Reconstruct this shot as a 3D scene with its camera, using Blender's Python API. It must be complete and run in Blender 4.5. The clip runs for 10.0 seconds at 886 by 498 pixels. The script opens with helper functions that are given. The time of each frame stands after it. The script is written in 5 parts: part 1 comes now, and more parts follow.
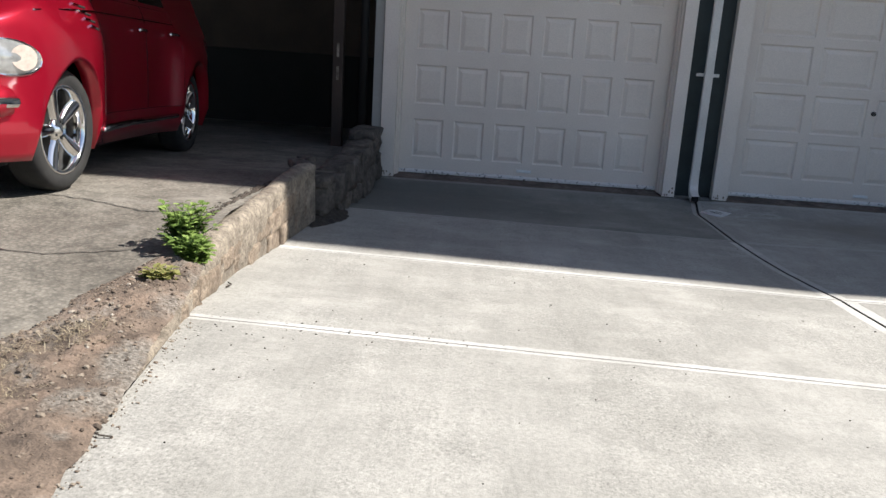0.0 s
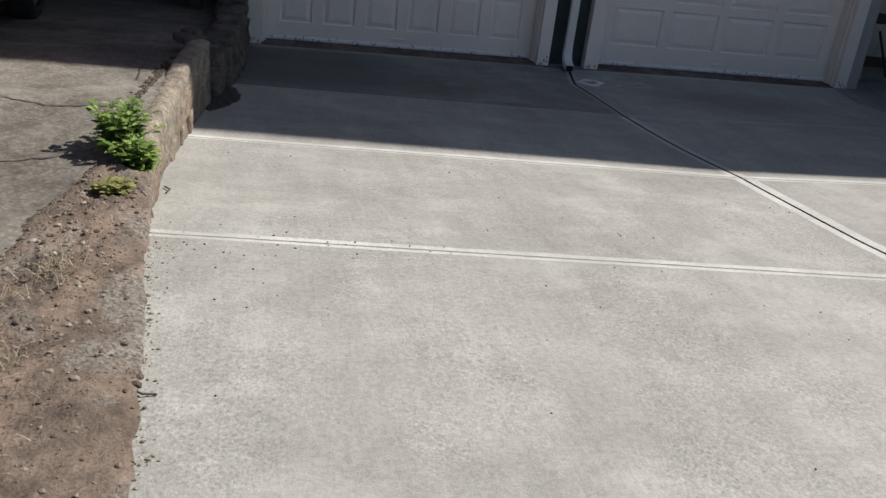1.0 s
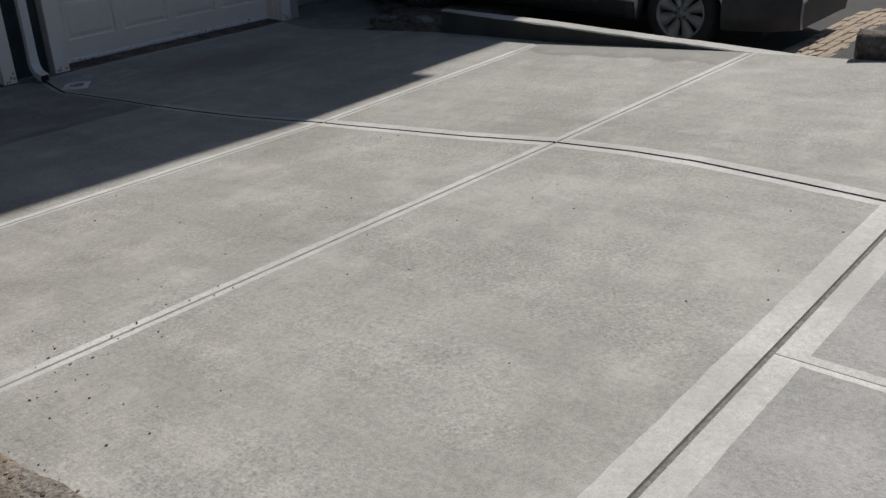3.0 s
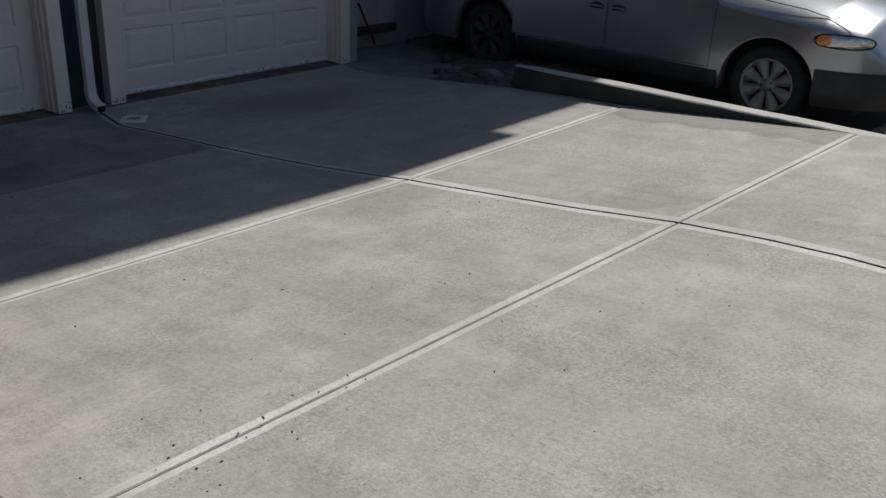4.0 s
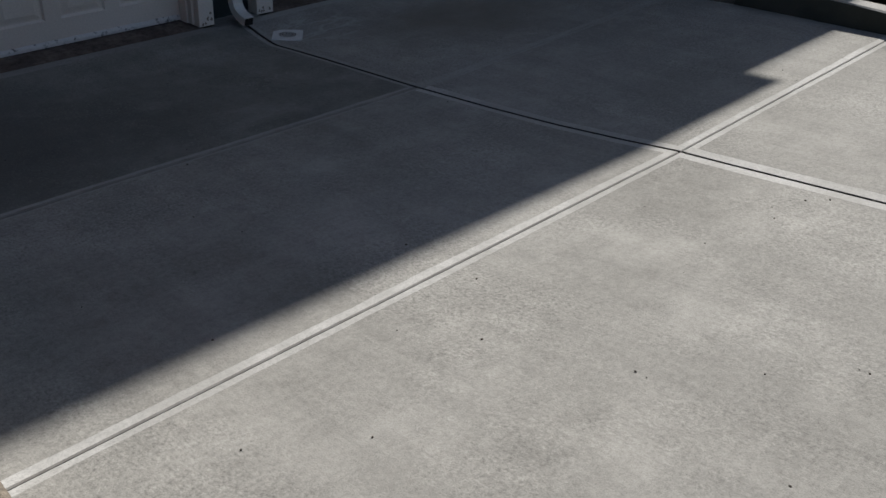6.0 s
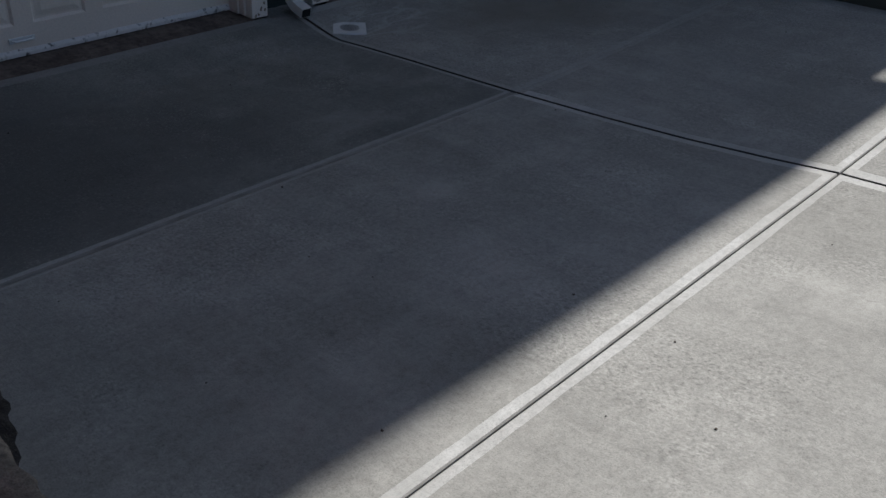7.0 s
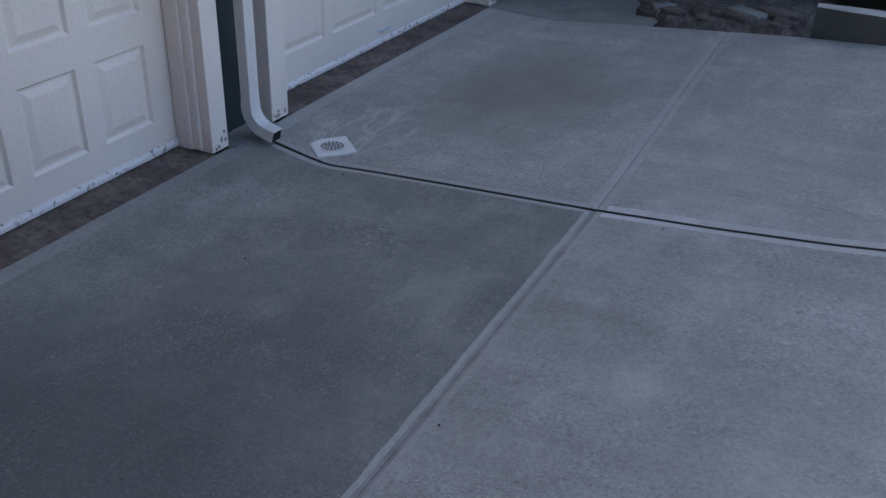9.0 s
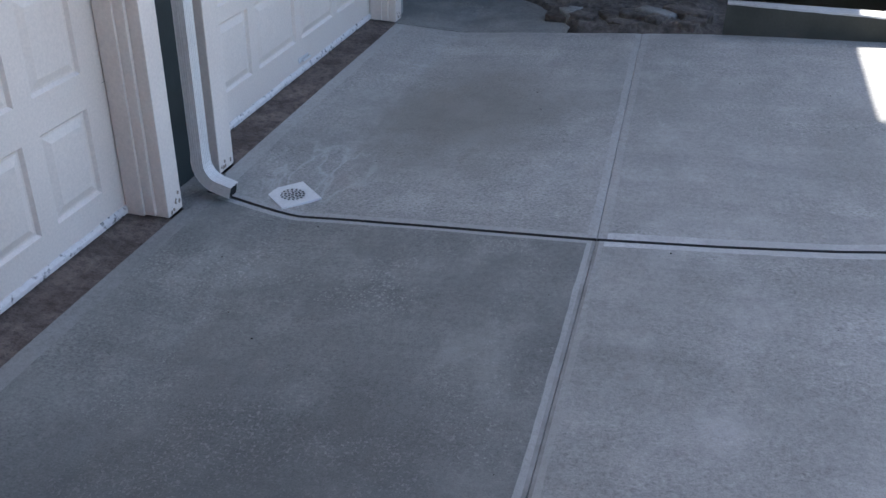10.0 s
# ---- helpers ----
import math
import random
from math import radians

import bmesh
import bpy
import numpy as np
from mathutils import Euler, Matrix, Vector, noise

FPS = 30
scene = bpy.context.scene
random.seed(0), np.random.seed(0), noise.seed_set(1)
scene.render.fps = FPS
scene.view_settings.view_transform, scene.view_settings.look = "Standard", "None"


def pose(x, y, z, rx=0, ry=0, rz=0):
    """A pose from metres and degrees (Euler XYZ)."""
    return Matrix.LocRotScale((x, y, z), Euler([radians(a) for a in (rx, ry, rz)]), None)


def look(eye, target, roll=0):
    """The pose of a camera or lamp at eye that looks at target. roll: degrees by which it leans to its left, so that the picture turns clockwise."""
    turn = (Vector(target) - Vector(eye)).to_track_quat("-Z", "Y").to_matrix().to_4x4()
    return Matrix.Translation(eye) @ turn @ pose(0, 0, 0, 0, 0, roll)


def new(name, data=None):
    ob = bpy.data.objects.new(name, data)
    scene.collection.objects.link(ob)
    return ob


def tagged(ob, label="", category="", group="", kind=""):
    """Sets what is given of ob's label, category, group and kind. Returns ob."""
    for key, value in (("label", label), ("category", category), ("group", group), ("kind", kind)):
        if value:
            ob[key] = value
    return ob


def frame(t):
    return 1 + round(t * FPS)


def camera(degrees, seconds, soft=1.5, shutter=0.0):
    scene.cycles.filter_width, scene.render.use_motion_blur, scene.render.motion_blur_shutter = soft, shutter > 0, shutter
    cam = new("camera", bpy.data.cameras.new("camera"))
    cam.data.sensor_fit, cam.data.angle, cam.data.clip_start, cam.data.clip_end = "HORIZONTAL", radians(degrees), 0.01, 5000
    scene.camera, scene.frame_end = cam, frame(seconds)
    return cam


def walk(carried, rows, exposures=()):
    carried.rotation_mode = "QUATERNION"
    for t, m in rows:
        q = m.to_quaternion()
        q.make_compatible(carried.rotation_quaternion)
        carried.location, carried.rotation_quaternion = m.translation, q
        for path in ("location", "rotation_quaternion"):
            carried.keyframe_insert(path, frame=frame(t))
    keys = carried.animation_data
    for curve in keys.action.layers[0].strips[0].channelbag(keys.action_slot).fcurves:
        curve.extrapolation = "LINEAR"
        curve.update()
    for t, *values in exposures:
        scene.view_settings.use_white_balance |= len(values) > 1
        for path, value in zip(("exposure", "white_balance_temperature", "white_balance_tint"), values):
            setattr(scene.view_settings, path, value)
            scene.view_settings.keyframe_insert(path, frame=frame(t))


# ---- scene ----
cam = camera(51.5, 10.0)
PATH = [
    (0, (0.271, 0.438, 1.428), (0.171, 2.356, 0.869), 3.60),
    (0.2, (0.080, 0.463, 1.425), (0.059, 2.330, 0.708), 3.96),
    (0.5, (-0.089, 0.571, 1.443), (-0.041, 2.416, 0.673), 5.70),
    (0.7, (-0.245, 0.582, 1.462), (-0.053, 2.413, 0.680), 6.77),
    (1, (-0.457, 0.659, 1.543), (-0.112, 2.446, 0.713), 6.90),
    (1.3, (-0.682, 0.793, 1.506), (-0.232, 2.549, 0.660), 2.96),
    (1.5, (-0.826, 0.843, 1.577), (-0.256, 2.531, 0.668), 2.20),
    (1.8, (-1.005, 0.885, 1.610), (-0.344, 2.534, 0.692), 0.72),
    (2, (-1.112, 0.956, 1.605), (-0.252, 2.513, 0.690), 0.60),
    (2.2, (-1.292, 1.025, 1.562), (-0.224, 2.433, 0.626), 1.00),
    (3.3, (-1.678, 1.502, 1.636), (-0.289, 2.661, 0.784), -1.90),
    (3.5, (-1.705, 1.642, 1.622), (-0.382, 2.900, 0.804), -0.60),
    (3.7, (-1.693, 1.790, 1.595), (-0.341, 3.060, 0.848), -0.37),
    (4, (-1.665, 2.055, 1.607), (-0.255, 3.240, 0.827), 2.30),
    (4.2, (-1.604, 2.243, 1.586), (-0.192, 3.408, 0.781), 3.40),
    (4.5, (-1.527, 2.500, 1.609), (-0.112, 3.634, 0.765), 4.60),
    (4.8, (-1.535, 2.764, 1.590), (-0.151, 3.910, 0.712), 5.02),
    (5, (-1.512, 2.958, 1.594), (-0.126, 4.074, 0.680), 3.60),
    (5.3, (-1.529, 3.236, 1.652), (-0.136, 4.272, 0.660), 4.00),
    (5.5, (-1.496, 3.385, 1.620), (-0.122, 4.427, 0.607), 3.30),
    (5.7, (-1.434, 3.614, 1.682), (-0.104, 4.685, 0.641), 2.16),
    (6, (-1.423, 3.807, 1.625), (-0.164, 4.961, 0.584), 3.30),
    (7.5, (-1.433, 5.235, 1.426), (-0.079, 6.237, 0.347), 6.67),
    (7.8, (-1.346, 5.489, 1.393), (0.111, 6.365, 0.340), 6.74),
    (8, (-1.296, 5.639, 1.383), (0.192, 6.456, 0.325), 5.83),
    (8.2, (-1.315, 5.860, 1.408), (0.190, 6.642, 0.352), 5.50),
    (8.5, (-1.335, 6.045, 1.448), (0.180, 6.884, 0.450), 4.80),
    (8.7, (-1.379, 6.168, 1.491), (0.131, 7.018, 0.492), 4.2),
    (9, (-1.245, 6.386, 1.436), (0.305, 7.156, 0.434), 2.20),
    (9.3, (-1.290, 6.627, 1.478), (0.292, 7.232, 0.414), 2.25),
    (9.5, (-1.290, 6.804, 1.453), (0.302, 7.352, 0.375), 2.97),
    (9.7, (-1.263, 6.924, 1.474), (0.332, 7.442, 0.384), 1.48),
    (10, (-1.228, 7.100, 1.526), (0.438, 7.552, 0.517), 1.46),
]
# seconds, stops, kelvin, tint
EXPOSURES = [(0.0, 1.15, 6450, 10), (0.5, 0.70, 6450, 10), (1.0, 0.55, 6450, 10), (1.5, 0.42, 6450, 10), (2.0, 0.27, 6450, 10), (3.5, 0.05, 6400, 10), (4.0, 0.05, 6400, 10), (5.5, 0.05, 6400, 10), (6.0, 0.1, 6350, 10), (7.5, 0.42, 6000, 10), (8.0, 0.8, 5850, 10), (8.5, 1.46, 5750, 12), (9.0, 2.1, 6020, 12), (9.5, 2.32, 6130, 12), (10.0, 2.55, 6180, 12)]
walk(cam, [(t, look(eye, target, roll)) for t, eye, target, roll in PATH], EXPOSURES)

# ---------------------------------------------------------------- light
SUN_EL, SUN_AZ = 50.0, 90.0
world = bpy.data.worlds.new("sky")
scene.world = world
world.use_nodes = True
wn = world.node_tree
sky = wn.nodes.new("ShaderNodeTexSky")
sky.sky_type = "NISHITA"
sky.sun_disc = False
sky.sun_elevation, sky.sun_rotation = radians(SUN_EL), radians(SUN_AZ)
bg = wn.nodes["Background"]
wn.links.new(sky.outputs[0], bg.inputs[0])
bg.inputs[1].default_value = 0.062
sun_data = bpy.data.lights.new("sun", "SUN")
sun_data.energy, sun_data.angle, sun_data.color = 4.2, radians(0.53), (1.0, 0.955, 0.885)
sun = new("sun", sun_data)
sun.matrix_world = look((30 * math.cos(radians(SUN_EL)), 5, 30 * math.sin(radians(SUN_EL))), (0, 5, 0))


# ---------------------------------------------------------------- materials
def material(name, rough=0.7, metal=0.0):
    m = bpy.data.materials.new(name)
    m.use_nodes = True
    b = m.node_tree.nodes["Principled BSDF"]
    b.inputs["Roughness"].default_value = rough
    b.inputs["Metallic"].default_value = metal
    return m, m.node_tree, b


def tex(nt, kind, scale, detail=4.0, stretch=None, rough=0.55, coord="Object"):
    """A noise or voronoi texture in metres, read from a coordinate."""
    tc = nt.nodes.new("ShaderNodeNewGeometry") if coord == "World" else nt.nodes.new("ShaderNodeTexCoord")
    out = tc.outputs["Position"] if coord == "World" else tc.outputs[coord]
    if stretch:
        mp = nt.nodes.new("ShaderNodeMapping")
        mp.inputs["Scale"].default_value = stretch
        nt.links.new(out, mp.inputs["Vector"])
        out = mp.outputs[0]
    n = nt.nodes.new("ShaderNodeTexNoise" if kind == "noise" else "ShaderNodeTexVoronoi")
    n.inputs["Scale"].default_value = scale
    if kind == "noise":
        n.inputs["Detail"].default_value = detail
        n.inputs["Roughness"].default_value = rough
        nt.links.new(out, n.inputs["Vector"])
        return n.outputs["Fac"]
    nt.links.new(out, n.inputs["Vector"])
    return n.outputs["Distance"]


def ramp(nt, fac, stops):
    r = nt.nodes.new("ShaderNodeValToRGB")
    el = r.color_ramp.elements
    while len(el) < len(stops):
        el.new(0.5)
    for e, (p, c) in zip(el, stops):
        e.position = p
        e.color = (*c, 1) if not isinstance(c, (int, float)) else (c, c, c, 1)
    nt.links.new(fac, r.inputs["Fac"])
    return r.outputs["Color"]


def mix(nt, a, b, fac, mode="MIX"):
    n = nt.nodes.new("ShaderNodeMix")
    n.data_type, n.blend_type = "RGBA", mode
    for sock, v in ((n.inputs["Factor"], fac), (n.inputs[6], a), (n.inputs[7], b)):
        if isinstance(v, (int, float)):
            sock.default_value = v
        elif isinstance(v, tuple):
            sock.default_value = (*v, 1)
        else:
            nt.links.new(v, sock)
    return n.outputs[2]


def bump(nt, b, height, strength, distance):
    n = nt.nodes.new("ShaderNodeBump")
    n.inputs["Strength"].default_value, n.inputs["Distance"].default_value = strength, distance
    nt.links.new(height, n.inputs["Height"])
    nt.links.new(n.outputs[0], b.inputs["Normal"])


def surface(name, dark, light, scale, rough=0.7, metal=0.0, grain=60.0, relief=0.3, depth=0.002, coat=0.0, blotch=0.5, coord="World", level=0.5):
    """A plain surface with broad blotches and a fine grain."""
    m, nt, b = material(name, rough, metal)
    big = ramp(nt, tex(nt, "noise", scale, 5, coord=coord), [(level - blotch / 2, dark), (level + blotch / 2, light)])
    fine = tex(nt, "noise", grain, 3, coord=coord)
    col = mix(nt, big, ramp(nt, fine, [(0.3, 0.8), (0.7, 1.0)]), 0.6, "MULTIPLY")
    nt.links.new(col, b.inputs["Base Color"])
    bump(nt, b, fine, relief, depth)
    b.inputs["Coat Weight"].default_value = coat
    b.inputs["Coat Roughness"].default_value = 0.05
    return m


def concrete(name, dark, light, broom, stain=False, worn=False, flecks=False, damp=False):
    m, nt, b = material(name, 0.85)
    big = ramp(nt, tex(nt, "noise", 0.9, 6, coord="World"), [(0.32, dark), (0.68, light)])
    mid = ramp(nt, tex(nt, "noise", 7.0, 5, coord="World", stretch=(1.1, 0.8, 1)), [(0.3, 0.88), (0.7, 1.0)])
    grit = tex(nt, "noise", 170, 3, coord="World")
    pits = tex(nt, "voronoi", 46, coord="World")
    col = mix(nt, big, mid, 0.75, "MULTIPLY")
    col = mix(nt, col, ramp(nt, grit, [(0.34, 0.72), (0.5, 1.0), (0.75, 1.06)]), 0.75, "MULTIPLY")
    spots = mix(nt, ramp(nt, pits, [(0.06, 0.0), (0.11, 1.0)]), (1, 1, 1), ramp(nt, tex(nt, "noise", 24, 2, coord="World"), [(0.56, 1.0), (0.62, 0.0)]))
    col = mix(nt, col, spots, 0.5, "MULTIPLY")
    clumps = tex(nt, "noise", 48, 4, coord="World")
    col = mix(nt, col, ramp(nt, clumps, [(0.35, 0.80), (0.55, 1.0), (0.72, 1.10)]), 0.7, "MULTIPLY")
    info = nt.nodes.new("ShaderNodeObjectInfo")
    col = mix(nt, col, ramp(nt, info.outputs["Random"], [(0.0, 0.90), (1.0, 1.0)]), 0.8, "MULTIPLY")
    if broom:
        cloud = ramp(nt, tex(nt, "noise", 2.6, 7, coord="World", stretch=(0.8, 1.15, 1), rough=0.68), [(0.48, 0.0), (0.72, 0.42)])
        col = mix(nt, col, tuple(min(1.0, 1.28 * v) for v in light), cloud)
        shade = ramp(nt, tex(nt, "noise", 1.9, 6, coord="World", stretch=(0.7, 1.2, 1), rough=0.7), [(0.28, 0.30), (0.46, 0.0)])
        col = mix(nt, col, tuple(0.72 * v for v in dark), shade)
        # bare speckled patches between smoother trowelled ones
        bare = ramp(nt, tex(nt, "noise", 1.6, 5, coord="World", stretch=(1.0, 0.6, 1), rough=0.65), [(0.42, 0.0), (0.60, 0.85)])
        speck = tex(nt, "noise", 105, 2, coord="World", stretch=(1.0, 0.7, 1))
        col = mix(nt, col, mix(nt, col, ramp(nt, speck, [(0.30, 0.60), (0.47, 0.98), (0.56, 1.02), (0.72, 1.32)]), 1.0, "MULTIPLY"), bare)
        # drags of the broom along the drive
        drag = tex(nt, "noise", 7.5, 6, coord="World", stretch=(1.0, 0.10, 1), rough=0.7)
        col = mix(nt, col, ramp(nt, drag, [(0.30, 0.84), (0.50, 1.0), (0.70, 1.12)]), 0.65, "MULTIPLY")
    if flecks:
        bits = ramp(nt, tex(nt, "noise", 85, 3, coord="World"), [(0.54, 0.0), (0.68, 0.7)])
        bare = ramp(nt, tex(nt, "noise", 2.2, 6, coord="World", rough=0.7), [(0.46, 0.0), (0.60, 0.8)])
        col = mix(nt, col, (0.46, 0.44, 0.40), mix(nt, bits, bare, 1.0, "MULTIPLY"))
        # soft dark patch: shade towards the wall put into the colour, with some dirt
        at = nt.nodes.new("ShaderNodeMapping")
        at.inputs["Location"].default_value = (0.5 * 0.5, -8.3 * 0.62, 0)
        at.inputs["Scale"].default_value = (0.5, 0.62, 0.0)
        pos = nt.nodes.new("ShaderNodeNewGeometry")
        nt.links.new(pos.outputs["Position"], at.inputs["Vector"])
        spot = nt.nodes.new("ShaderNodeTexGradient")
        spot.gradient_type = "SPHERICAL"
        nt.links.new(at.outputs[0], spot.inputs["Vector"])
        shade_grime = mix(nt, spot.outputs["Fac"], tex(nt, "noise", 3.0, 7, coord="World", rough=0.7), 0.6, "OVERLAY")
        col = mix(nt, col, mix(nt, (0.085, 0.09, 0.085), (0.16, 0.16, 0.152), bits), ramp(nt, shade_grime, [(0.12, 0.0), (0.6, 0.75)]))
    if worn:
        rub = ramp(nt, tex(nt, "noise", 1.7, 6, coord="World", rough=0.7), [(0.40, 0.55), (0.58, 0.0)])
        col = mix(nt, col, (0.33, 0.32, 0.295), rub)
    if stain:
        # brown damp mark in front of the second garage door
        tc = nt.nodes.new("ShaderNodeNewGeometry")
        mp = nt.nodes.new("ShaderNodeMapping")
        mp.inputs["Location"].default_value = (-3.55, -8.25, 0)
        nt.links.new(tc.outputs["Position"], mp.inputs["Vector"])
        gr = nt.nodes.new("ShaderNodeTexGradient")
        gr.gradient_type = "SPHERICAL"
        sc = nt.nodes.new("ShaderNodeMapping")
        sc.inputs["Scale"].default_value = (0.8, 1.25, 0.0)
        nt.links.new(mp.outputs[0], sc.inputs["Vector"])
        nt.links.new(sc.outputs[0], gr.inputs["Vector"])
        edge = mix(nt, gr.outputs["Fac"], tex(nt, "noise", 2.5, 5, coord="World"), 0.5, "OVERLAY")
        col = mix(nt, col, (0.17, 0.155, 0.13), ramp(nt, edge, [(0.15, 0.0), (0.75, 0.62)]))
        # pale lime left by water round the drain, in thin wavy lines
        near = nt.nodes.new("ShaderNodeTexGradient")
        near.gradient_type = "SPHERICAL"
        at = nt.nodes.new("ShaderNodeMapping")
        at.inputs["Location"].default_value = (-2.58 * 2.3, -8.78 * 2.6, 0)
        at.inputs["Scale"].default_value = (2.3, 2.6, 0.0)
        nt.links.new(tc.outputs["Position"], at.inputs["Vector"])
        nt.links.new(at.outputs[0], near.inputs["Vector"])
        tide = tex(nt, "noise", 5.0, 4, coord="World", stretch=(0.6, 1.5, 1), rough=0.5)
        lime = mix(nt, ramp(nt, tide, [(0.45, 0.0), (0.505, 0.5), (0.53, 0.12), (0.60, 0.0)]), ramp(nt, near.outputs["Fac"], [(0.08, 0.0), (0.45, 1.0)]), 1.0, "MULTIPLY")
        col = mix(nt, col, (0.50, 0.50, 0.48), lime)
    if damp:
        # uneven dark margin along the curb's foot
        tc = nt.nodes.new("ShaderNodeNewGeometry")
        sep = nt.nodes.new("ShaderNodeSeparateXYZ")
        nt.links.new(tc.outputs["Position"], sep.inputs[0])
        reach = nt.nodes.new("ShaderNodeMath")
        reach.operation = "MULTIPLY_ADD"
        nt.links.new(tex(nt, "noise", 1.7, 6, coord="World", rough=0.65), reach.inputs[0])
        reach.inputs[1].default_value = 0.75
        nt.links.new(sep.outputs["X"], reach.inputs[2])
        scaled = nt.nodes.new("ShaderNodeMath")
        scaled.operation = "MULTIPLY"
        scaled.inputs[1].default_value = 0.1
        nt.links.new(reach.outputs[0], scaled.inputs[0])
        col = mix(nt, col, (0.17, 0.165, 0.15), ramp(nt, scaled.outputs[0], [(0.496, 0.0), (0.501, 0.8), (0.513, 0.35), (0.535, 0.5)]))
    nt.links.new(col, b.inputs["Base Color"])
    streak = tex(nt, "noise", 60, 3, coord="World", stretch=(1.0, 0.12, 1) if broom else None)
    h = mix(nt, streak, grit, 0.5)
    bump(nt, b, h, 0.6 if broom else 0.25, 0.004)
    return m


M_CONC = concrete("broomed concrete", (0.30, 0.29, 0.265), (0.40, 0.388, 0.358), True, True)
M_CONC_DAMP = concrete("broomed concrete, damp by the curb", (0.30, 0.29, 0.265), (0.40, 0.388, 0.358), True, damp=True)
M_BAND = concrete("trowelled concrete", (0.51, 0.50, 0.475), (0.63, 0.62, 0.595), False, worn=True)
# the next two bands carry the garage end's shade in their colour, with dirt
M_BAND2 = concrete("trowelled concrete, toned for shade and dirt", (0.35, 0.34, 0.315), (0.47, 0.46, 0.43), False, worn=True)
M_BAND3 = concrete("trowelled concrete, toned for deep shade and dirt", (0.20, 0.197, 0.183), (0.33, 0.325, 0.305), False, worn=True)
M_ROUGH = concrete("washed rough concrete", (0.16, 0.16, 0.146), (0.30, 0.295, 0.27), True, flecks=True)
M_WALK = concrete("sidewalk concrete", (0.30, 0.295, 0.285), (0.38, 0.37, 0.355), True)
M_GRIT = surface("grey joint grit", (0.11, 0.105, 0.095), (0.26, 0.25, 0.235), 40, 0.95, grain=140, relief=0.9, depth=0.004)
M_IRON = surface("dark iron", (0.02, 0.02, 0.02), (0.06, 0.058, 0.055), 20, 0.6)
M_CURB = concrete("curb concrete", (0.40, 0.39, 0.36), (0.52, 0.51, 0.48), False)
M_CURBSIDE = surface("dark green-grey curb side", (0.035, 0.04, 0.034), (0.075, 0.078, 0.068), 3.0, 0.95, grain=60, relief=0.5, depth=0.004)
M_TOOLED = surface("tooled joint", (0.20, 0.19, 0.172), (0.36, 0.35, 0.325), 9, 0.95)
M_JOINT = surface("joint filler", (0.035, 0.033, 0.03), (0.07, 0.065, 0.06), 8)


def weathered(name, dark, light, scale=9.0, pit=0.5):
    """Old stone or mortar: blotches, pale rubbed spots, dark pits and fine cracks."""
    m, nt, b = material(name, 0.95)
    big = ramp(nt, tex(nt, "noise", scale, 7, coord="World", rough=0.68), [(0.34, dark), (0.66, light)])
    chips = ramp(nt, tex(nt, "noise", scale * 5, 4, coord="World"), [(0.34, 0.55), (0.50, 1.0), (0.70, 1.22)])
    col = mix(nt, big, chips, 0.85, "MULTIPLY")
    holes = tex(nt, "voronoi", scale * 7, coord="World")
    col = mix(nt, col, ramp(nt, holes, [(0.10, 0.35), (0.24, 1.0)]), pit, "MULTIPLY")
    moss = ramp(nt, tex(nt, "noise", 3.1, 5, coord="World"), [(0.52, 0.0), (0.68, 0.55)])
    col = mix(nt, col, tuple(0.6 * v for v in dark), moss)
    nt.links.new(col, b.inputs["Base Color"])
    rough = mix(nt, tex(nt, "noise", scale * 5, 5, coord="World"), tex(nt, "noise", scale * 16, 4, coord="World"), 0.4)
    bump(nt, b, rough, 1.0, 0.016)
    return m


M_MORTAR = weathered("red-brown wall stone", (0.15, 0.112, 0.082), (0.33, 0.265, 0.20))
M_STONE = weathered("old wall mortar", (0.145, 0.121, 0.096), (0.36, 0.308, 0.243), 11.0)
M_STONE2 = weathered("old grey block", (0.05, 0.043, 0.038), (0.16, 0.137, 0.115), 6.0)
M_SOIL = weathered("dark crumbled soil", (0.022, 0.019, 0.016), (0.075, 0.062, 0.052), 14.0)
M_WHITE = surface("white door paint", (0.72, 0.632, 0.555), (0.81, 0.722, 0.64), 1.6, 0.5, grain=90, relief=0.12, depth=0.001)
M_TRIM = surface("white trim paint", (0.715, 0.632, 0.56), (0.805, 0.722, 0.645), 3.0, 0.55, grain=70, relief=0.2, depth=0.002)
M_SEAL = surface("peeling seal", (0.09, 0.08, 0.07), (0.72, 0.68, 0.65), 30.0, 0.8, grain=60, relief=0.6, depth=0.004, blotch=0.12, level=0.37)
M_SILL = weathered("stained sill", (0.075, 0.056, 0.046), (0.20, 0.155, 0.128), 6.0)
M_GREEN = surface("dark green paint", (0.012, 0.022, 0.024), (0.03, 0.045, 0.048), 4.0, 0.6)
M_ALU = surface("white gutter paint", (0.63, 0.61, 0.575), (0.75, 0.73, 0.69), 5.0, 0.4)
M_STEEL = surface("stainless steel", (0.66, 0.67, 0.67), (0.84, 0.84, 0.84), 12, 0.36, 0.35, grain=120, relief=0.05)
M_HOLE = surface("dark hole", (0.004, 0.004, 0.004), (0.01, 0.01, 0.01), 10, 0.9)
M_STUCCO = surface("stucco", (0.30, 0.29, 0.27), (0.38, 0.37, 0.35), 1.0, 0.9)
M_BROWN = surface("dark brown boards", (0.032, 0.02, 0.014), (0.07, 0.045, 0.033), 2.0, 0.7, grain=40)
M_TAN = surface("tan timber", (0.20, 0.15, 0.11), (0.32, 0.25, 0.19), 3.0, 0.8)
M_BOARD = surface("weathered pale boards", (0.28, 0.25, 0.21), (0.46, 0.42, 0.37), 3.0, 0.85)
